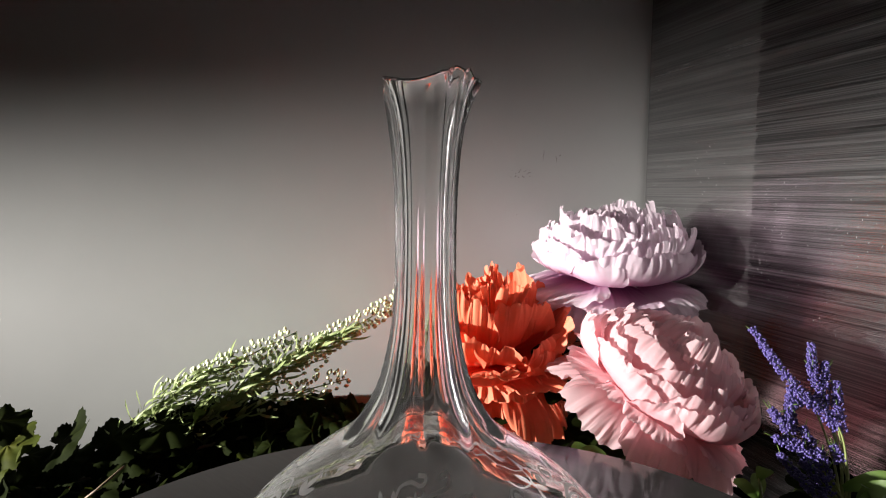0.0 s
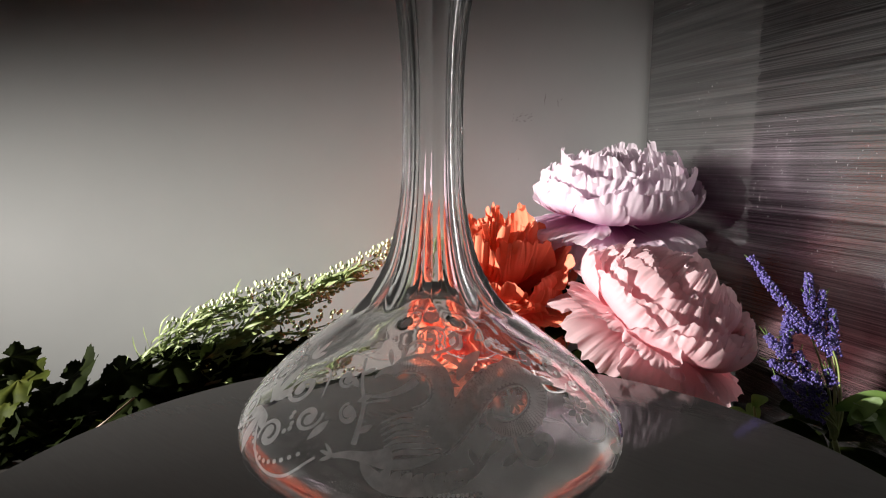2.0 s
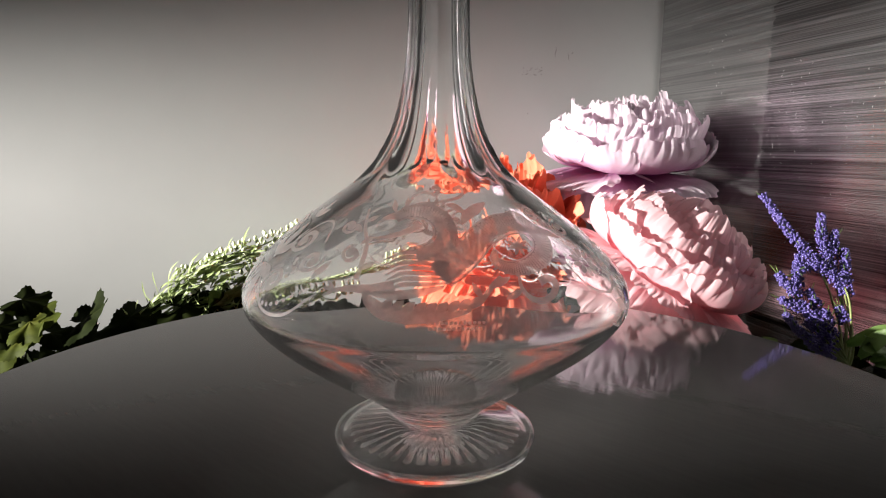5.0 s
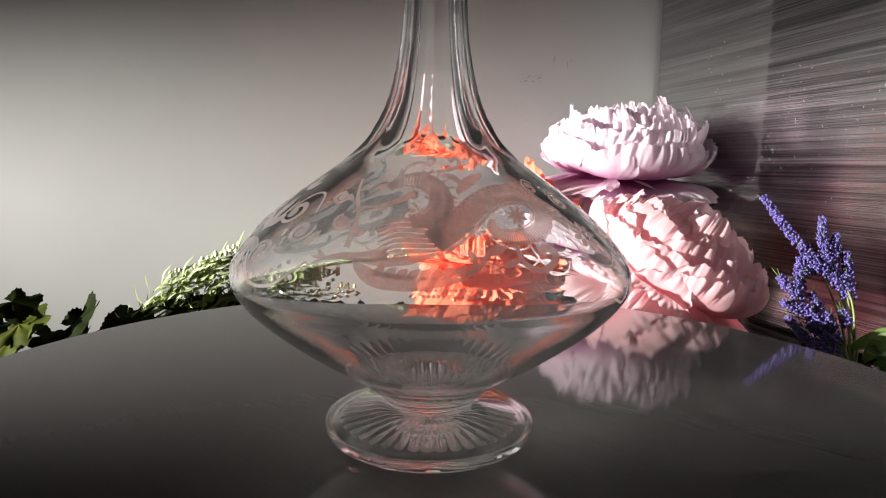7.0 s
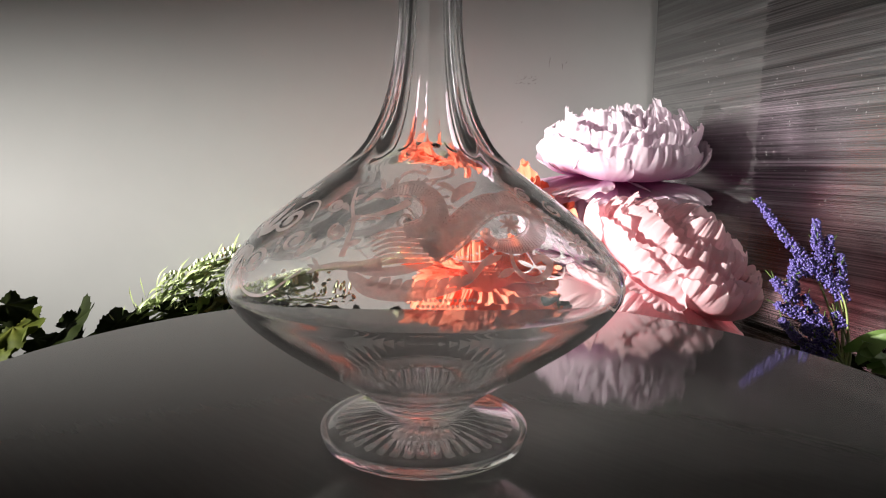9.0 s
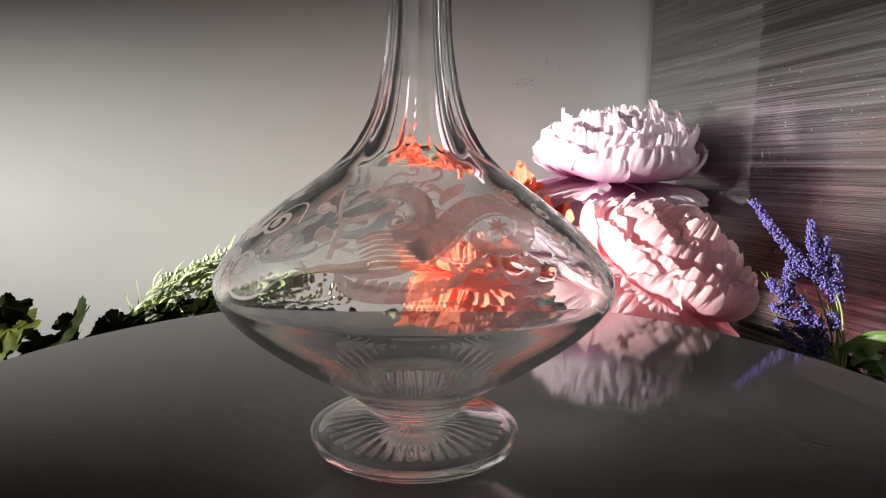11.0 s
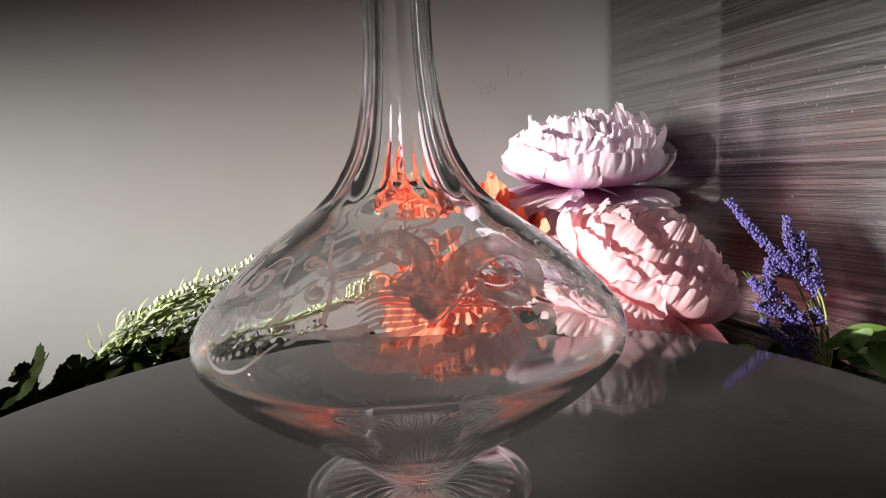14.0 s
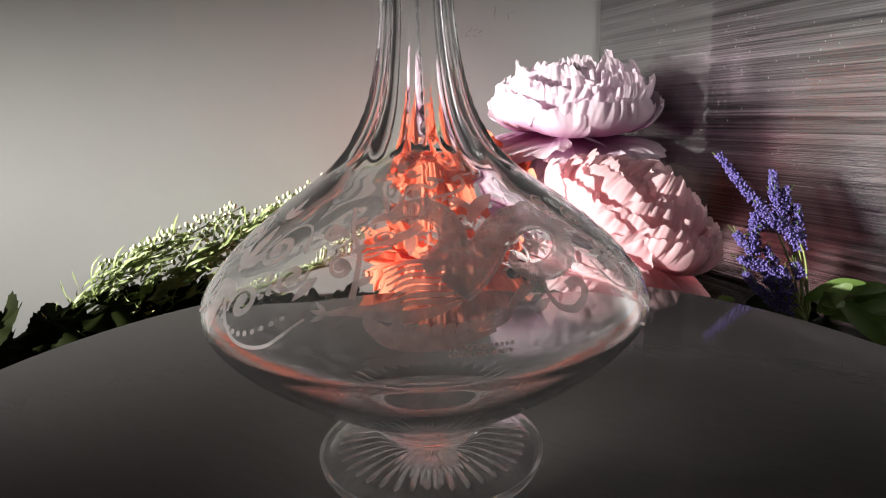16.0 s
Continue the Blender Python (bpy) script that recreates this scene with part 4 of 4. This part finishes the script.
    for p, d, up, size, kk in (((-0.448, 0.390, -0.068), (1, 0.02, -0.03), (0.05, -0.52, 0.85), 0.95, 4), ((-0.462, 0.402, -0.046), (1, 0.10, 0.0), (0, -0.12, 0.99), 0.85, 0),
                               ((-0.400, 0.400, -0.074), (0.98, 0.10, 0.10), (0.0, -0.30, 0.95), 0.95, 1), ((-0.352, 0.405, -0.068), (0.95, 0.15, 0.14), (0, -0.50, 0.86), 1.1, 2),
                               ((-0.305, 0.420, -0.060), (0.95, 0.15, 0.10), (0, -0.60, 0.80), 1.2, 3), ((-0.455, 0.385, -0.088), (1, 0.05, 0.12), (0, -0.45, 0.90), 0.9, 5)):
        link("leaf", kinds[kk], root, aim(p, d, up, size))
    for p, q in (((-0.33, 0.34, -0.10), (-0.30, 0.36, -0.075)),):
        vs, fs = tube(catmull([p, ((p[0] + q[0]) / 2, p[1], p[2] + 0.012), q], 10), 0.0013, 0.0011)
        link("tendril", mesh_of("tendril", vs, fs, twig_brown), root, None, "pale brown tendril")


leaf_garland()


def bud_mesh():
    v, f = lathe([(0, 0), (0.0016, 0.0012), (0.0022, 0.0032), (0.0014, 0.0054), (0, 0.0062)], 7)
    return mesh_of("bud", v, f, bud_white)


def white_sprig(label, path, buds, blades, seed, root_z=None):
    """A spray of small cream buds on a stem with long narrow leaves."""
    rnd = random.Random(seed)
    root = tagged(new("flower_sprig"), label, "flower sprig", "cream flower sprigs")
    run = catmull(path, 40)
    vs, fs = tube(run, 0.0016, 0.0006)
    stem = link("stem", mesh_of("stem", vs, fs, stem_green), root)
    bud = bud_mesh()
    for k in range(buds):
        f = 0.30 + 0.70 * (k / buds) ** 0.85
        i = min(int(f * 39), 38)
        d = (run[i + 1] - run[i]).normalized()
        side = d.orthogonal().normalized()
        out = (Matrix.Rotation(rnd.uniform(0, 6.3), 3, d) @ side)
        r = 0.004 + 0.010 * (1.05 - f) + rnd.uniform(0, 0.006)
        p = run[i] + out * r
        link("bud", bud, stem, aim(p, out * 0.6 + d * 0.5 + Vector((0, 0, 0.5)), (0, -1, 0.2), 1.0) @ Matrix.Rotation(math.pi / 2, 4, "Y") @ Matrix.Scale(rnd.uniform(0.75, 1.15), 4))
    kinds = []
    for v in range(4):
        a, b, c = blade(0.056, 0.0046, radians(65), radians(-125 + 60 * v), 0.0006, seed + v, 3, 14, 0.2, 0.0, 0.8, 2)
        kinds.append(mesh_of("blade", a, b, blade_leaf, c))
    for k in range(blades):
        i = int(rnd.uniform(0.0, 0.72) * 38)
        d = (run[i + 1] - run[i]).normalized()
        v = d + Vector((rnd.uniform(-0.4, 0.4), rnd.uniform(-0.5, 0.2), rnd.uniform(-0.26, 0.10)))
        link("blade", rnd.choice(kinds), root, aim(run[i] + Vector((0, rnd.uniform(-0.012, 0.008), rnd.uniform(-0.008, 0.006))), v, (rnd.uniform(-1, 1), -1, rnd.uniform(-0.2, 1)), rnd.uniform(0.4, 0.85)))
    return root


white_sprig("spray of cream buds and narrow leaves leaning on the wall", [(-0.345, 0.435, -0.080), (-0.292, 0.457, -0.036), (-0.236, 0.478, -0.008), (-0.166, 0.513, 0.024)], 230, 130, 3)
white_sprig("long spray of cream buds beside the orange peony", [(-0.27, 0.455, -0.075), (-0.192, 0.49, -0.018), (-0.11, 0.515, 0.022), (-0.040, 0.54, 0.062)], 270, 130, 8)
white_sprig("low spray of cream buds hanging before the wall", [(-0.26, 0.45, -0.09), (-0.205, 0.468, -0.050), (-0.15, 0.48, -0.038), (-0.100, 0.488, -0.026)], 80, 26, 14)


white_sprig("leafy spray of cream buds lying on the leaf garland", [(-0.37, 0.42, -0.105), (-0.29, 0.45, -0.060), (-0.21, 0.475, -0.028), (-0.125, 0.50, -0.004)], 50, 80, 21)
white_sprig("short spray of cream buds among the other sprays", [(-0.31, 0.44, -0.095), (-0.23, 0.475, -0.045), (-0.155, 0.505, -0.002), (-0.095, 0.525, 0.032)], 90, 80, 27)


# violet bead sprig
def violet_sprig():
    rnd = random.Random(9)
    root = tagged(new("lavender_sprig"), "violet bead lavender sprig with green leaves beside the board", "flower sprig")
    foot = (0.322, 0.235, -0.060)
    spikes = [[(0.325, 0.255, 0.012), (0.292, 0.262, 0.042), (0.271, 0.290, 0.081)], [(0.331, 0.279, 0.015), (0.329, 0.295, 0.043), (0.335, 0.310, 0.064)], [(0.335, 0.266, 0.000), (0.341, 0.278, 0.018), (0.345, 0.289, 0.036)],
              [(0.333, 0.287, 0.028), (0.338, 0.293, 0.040), (0.341, 0.298, 0.050)], [(0.295, 0.267, 0.000), (0.299, 0.275, 0.014), (0.304, 0.285, 0.031)], [(0.295, 0.263, -0.003), (0.288, 0.270, 0.008), (0.282, 0.275, 0.016)],
              [(0.302, 0.258, -0.010), (0.290, 0.260, -0.007), (0.278, 0.261, -0.002)], [(0.309, 0.253, -0.017), (0.308, 0.260, -0.006), (0.305, 0.266, 0.004)], [(0.314, 0.236, -0.042), (0.296, 0.243, -0.033), (0.279, 0.253, -0.013)],
              [(0.313, 0.243, -0.030), (0.314, 0.250, -0.020), (0.314, 0.256, -0.010)], [(0.329, 0.251, -0.019), (0.327, 0.254, -0.014), (0.325, 0.258, -0.007)], [(0.312, 0.240, -0.036), (0.304, 0.247, -0.026), (0.296, 0.252, -0.018)],
              [(0.318, 0.28, 0.022), (0.300, 0.275, 0.020), (0.294, 0.268, 0.008)], [(0.312, 0.25, -0.02), (0.300, 0.256, -0.012), (0.294, 0.262, -0.004)]]
    for pts in spikes:
        run = catmull(pts, 20)
        length = sum((b - a).length for a, b in zip(run, run[1:]))
        vs, fs = [], []
        for k in range(int(length * 7800)):
            f = rnd.random() ** 0.9
            i = min(int(f * 19), 18)
            d = (run[i + 1] - run[i]).normalized()
            out = Matrix.Rotation(rnd.uniform(0, 6.3), 3, d) @ d.orthogonal().normalized()
            c = run[i].lerp(run[i + 1], rnd.random()) + out * rnd.uniform(0.0012, 0.0056) * (1.15 - 0.6 * f)
            r = rnd.uniform(0.00085, 0.00135)
            n0 = len(vs)
            for z, q in ((-1, 0), (-0.5, 0.87), (0.5, 0.87), (1, 0)):
                if q == 0:
                    vs.append(c + Vector((0, 0, z * r)))
                else:
                    vs += [c + Vector((math.cos(a * 1.047) * q * r, math.sin(a * 1.047) * q * r, z * r)) for a in range(6)]
            for a in range(6):
                b = (a + 1) % 6
                fs += [(n0, n0 + 1 + b, n0 + 1 + a), (n0 + 1 + a, n0 + 1 + b, n0 + 7 + b, n0 + 7 + a), (n0 + 13, n0 + 7 + a, n0 + 7 + b)]
        spike = tagged(link("spike", mesh_of("spike", vs, fs, bead_violet), root, None, "spike of tiny violet beads"), kind="stuff")
        mid = Vector(foot).lerp(run[0], 0.5) + Vector((0.006, 0, 0))
        v2, f2 = tube(catmull([foot, mid, run[0], run[10], run[19]], 24), 0.0012, 0.0004, 5)
        link("stem", mesh_of("stem", v2, f2, stem_green), root)
        for k in range(4):
            i = rnd.randrange(4, 19)
            d = (run[i] - run[i - 1]).normalized() + Vector((rnd.uniform(-0.8, 0.8), rnd.uniform(-0.8, 0.4), rnd.uniform(-0.2, 0.9)))
            v3, f3 = tube([run[i], run[i] + d.normalized() * 0.005, run[i] + d.normalized() * 0.010], 0.0006, 0.0003, 4)
            link("sprout", mesh_of("sprout", v3, f3, fresh_leaf, [0.8] * len(v3)), spike)
    a, b, c = blade(0.055, 0.020, radians(20), radians(-25), 0.0012, 4, 7, 10, 0.15, 0.02, 0.9, 3)
    big = mesh_of("leaf", a, b, fresh_leaf, c)
    for k in range(16):
        a = -0.5 + 2.6 * rnd.random()
        p = Vector(foot) + Vector((rnd.uniform(-0.008, 0.045), rnd.uniform(-0.02, 0.020), rnd.uniform(0.004, 0.032)))
        link("leaf", big, root, aim(p, (math.cos(a), -0.5 + 0.4 * math.sin(a), rnd.uniform(-0.1, 0.4)), (-0.4, -0.6, 0.7), rnd.uniform(0.5, 0.85)))
    v, f = tube(catmull([foot, (0.335, 0.235, -0.10), (0.345, 0.24, LEDGE)], 10), 0.0022, 0.0022)
    link("stalk", mesh_of("stalk", v, f, stem_green), root)


violet_sprig()


# loose leaves under the flowers
def leaf_spray(label, place, seed, count, spread, material, size):
    rnd = random.Random(seed)
    root = tagged(new("leaf_spray"), label, "leaves", "leaf sprays under the flowers")
    kinds = []
    for v in range(3):
        a, b, c = blade(0.05, 0.024, radians(25), radians(-20 - 12 * v), 0.001, seed * 7 + v, 7, 10, 0.12, 0.0, 1.0, 3)
        kinds.append(mesh_of("leaf", a, b, material, c))
    base = Vector((place[0], place[1], LEDGE))
    vs, fs = tube(catmull([base, base.lerp(Vector(place), 0.6) + Vector((0.004, 0, 0)), place], 10), 0.002, 0.0012)
    link("stem", mesh_of("stem", vs, fs, stem_green), root)
    for k in range(count):
        a = 2 * math.pi * k / count + rnd.uniform(-0.4, 0.4)
        p = base.lerp(Vector(place), rnd.uniform(0.3, 1.0)) 
        link("leaf", rnd.choice(kinds), root, aim(p, (math.cos(a) * spread, math.sin(a) * spread, rnd.uniform(-0.2, 0.6)), (0, -0.5, 0.8), size * rnd.uniform(0.7, 1.15)))


leaf_spray("green leaves below the pink peony at the table edge", (0.135, 0.345, -0.055), 2, 9, 1.0, fresh_leaf, 0.9)
leaf_spray("dark green leaves below the peonies", (0.20, 0.40, -0.06), 3, 14, 1.0, dark_leaf, 1.2)
leaf_spray("pale green leaf standing behind the table edge", (0.302, 0.322, -0.066), 4, 4, 0.5, fresh_leaf, 0.55)
leaf_spray("dark leaves between board and lavender", (0.36, 0.30, -0.07), 6, 12, 1.0, dark_leaf, 1.2)
leaf_spray("dark green leaves beneath the orange peony", (0.03, 0.42, -0.05), 7, 14, 1.0, dark_leaf, 1.3)
leaf_spray("dark green leaves beneath the lavender sprig", (0.315, 0.235, -0.085), 8, 10, 1.0, dark_leaf, 0.9)
leaf_spray("dark green leaves between the three peonies", (0.150, 0.470, 0.030), 9, 22, 1.0, dark_leaf, 1.25)
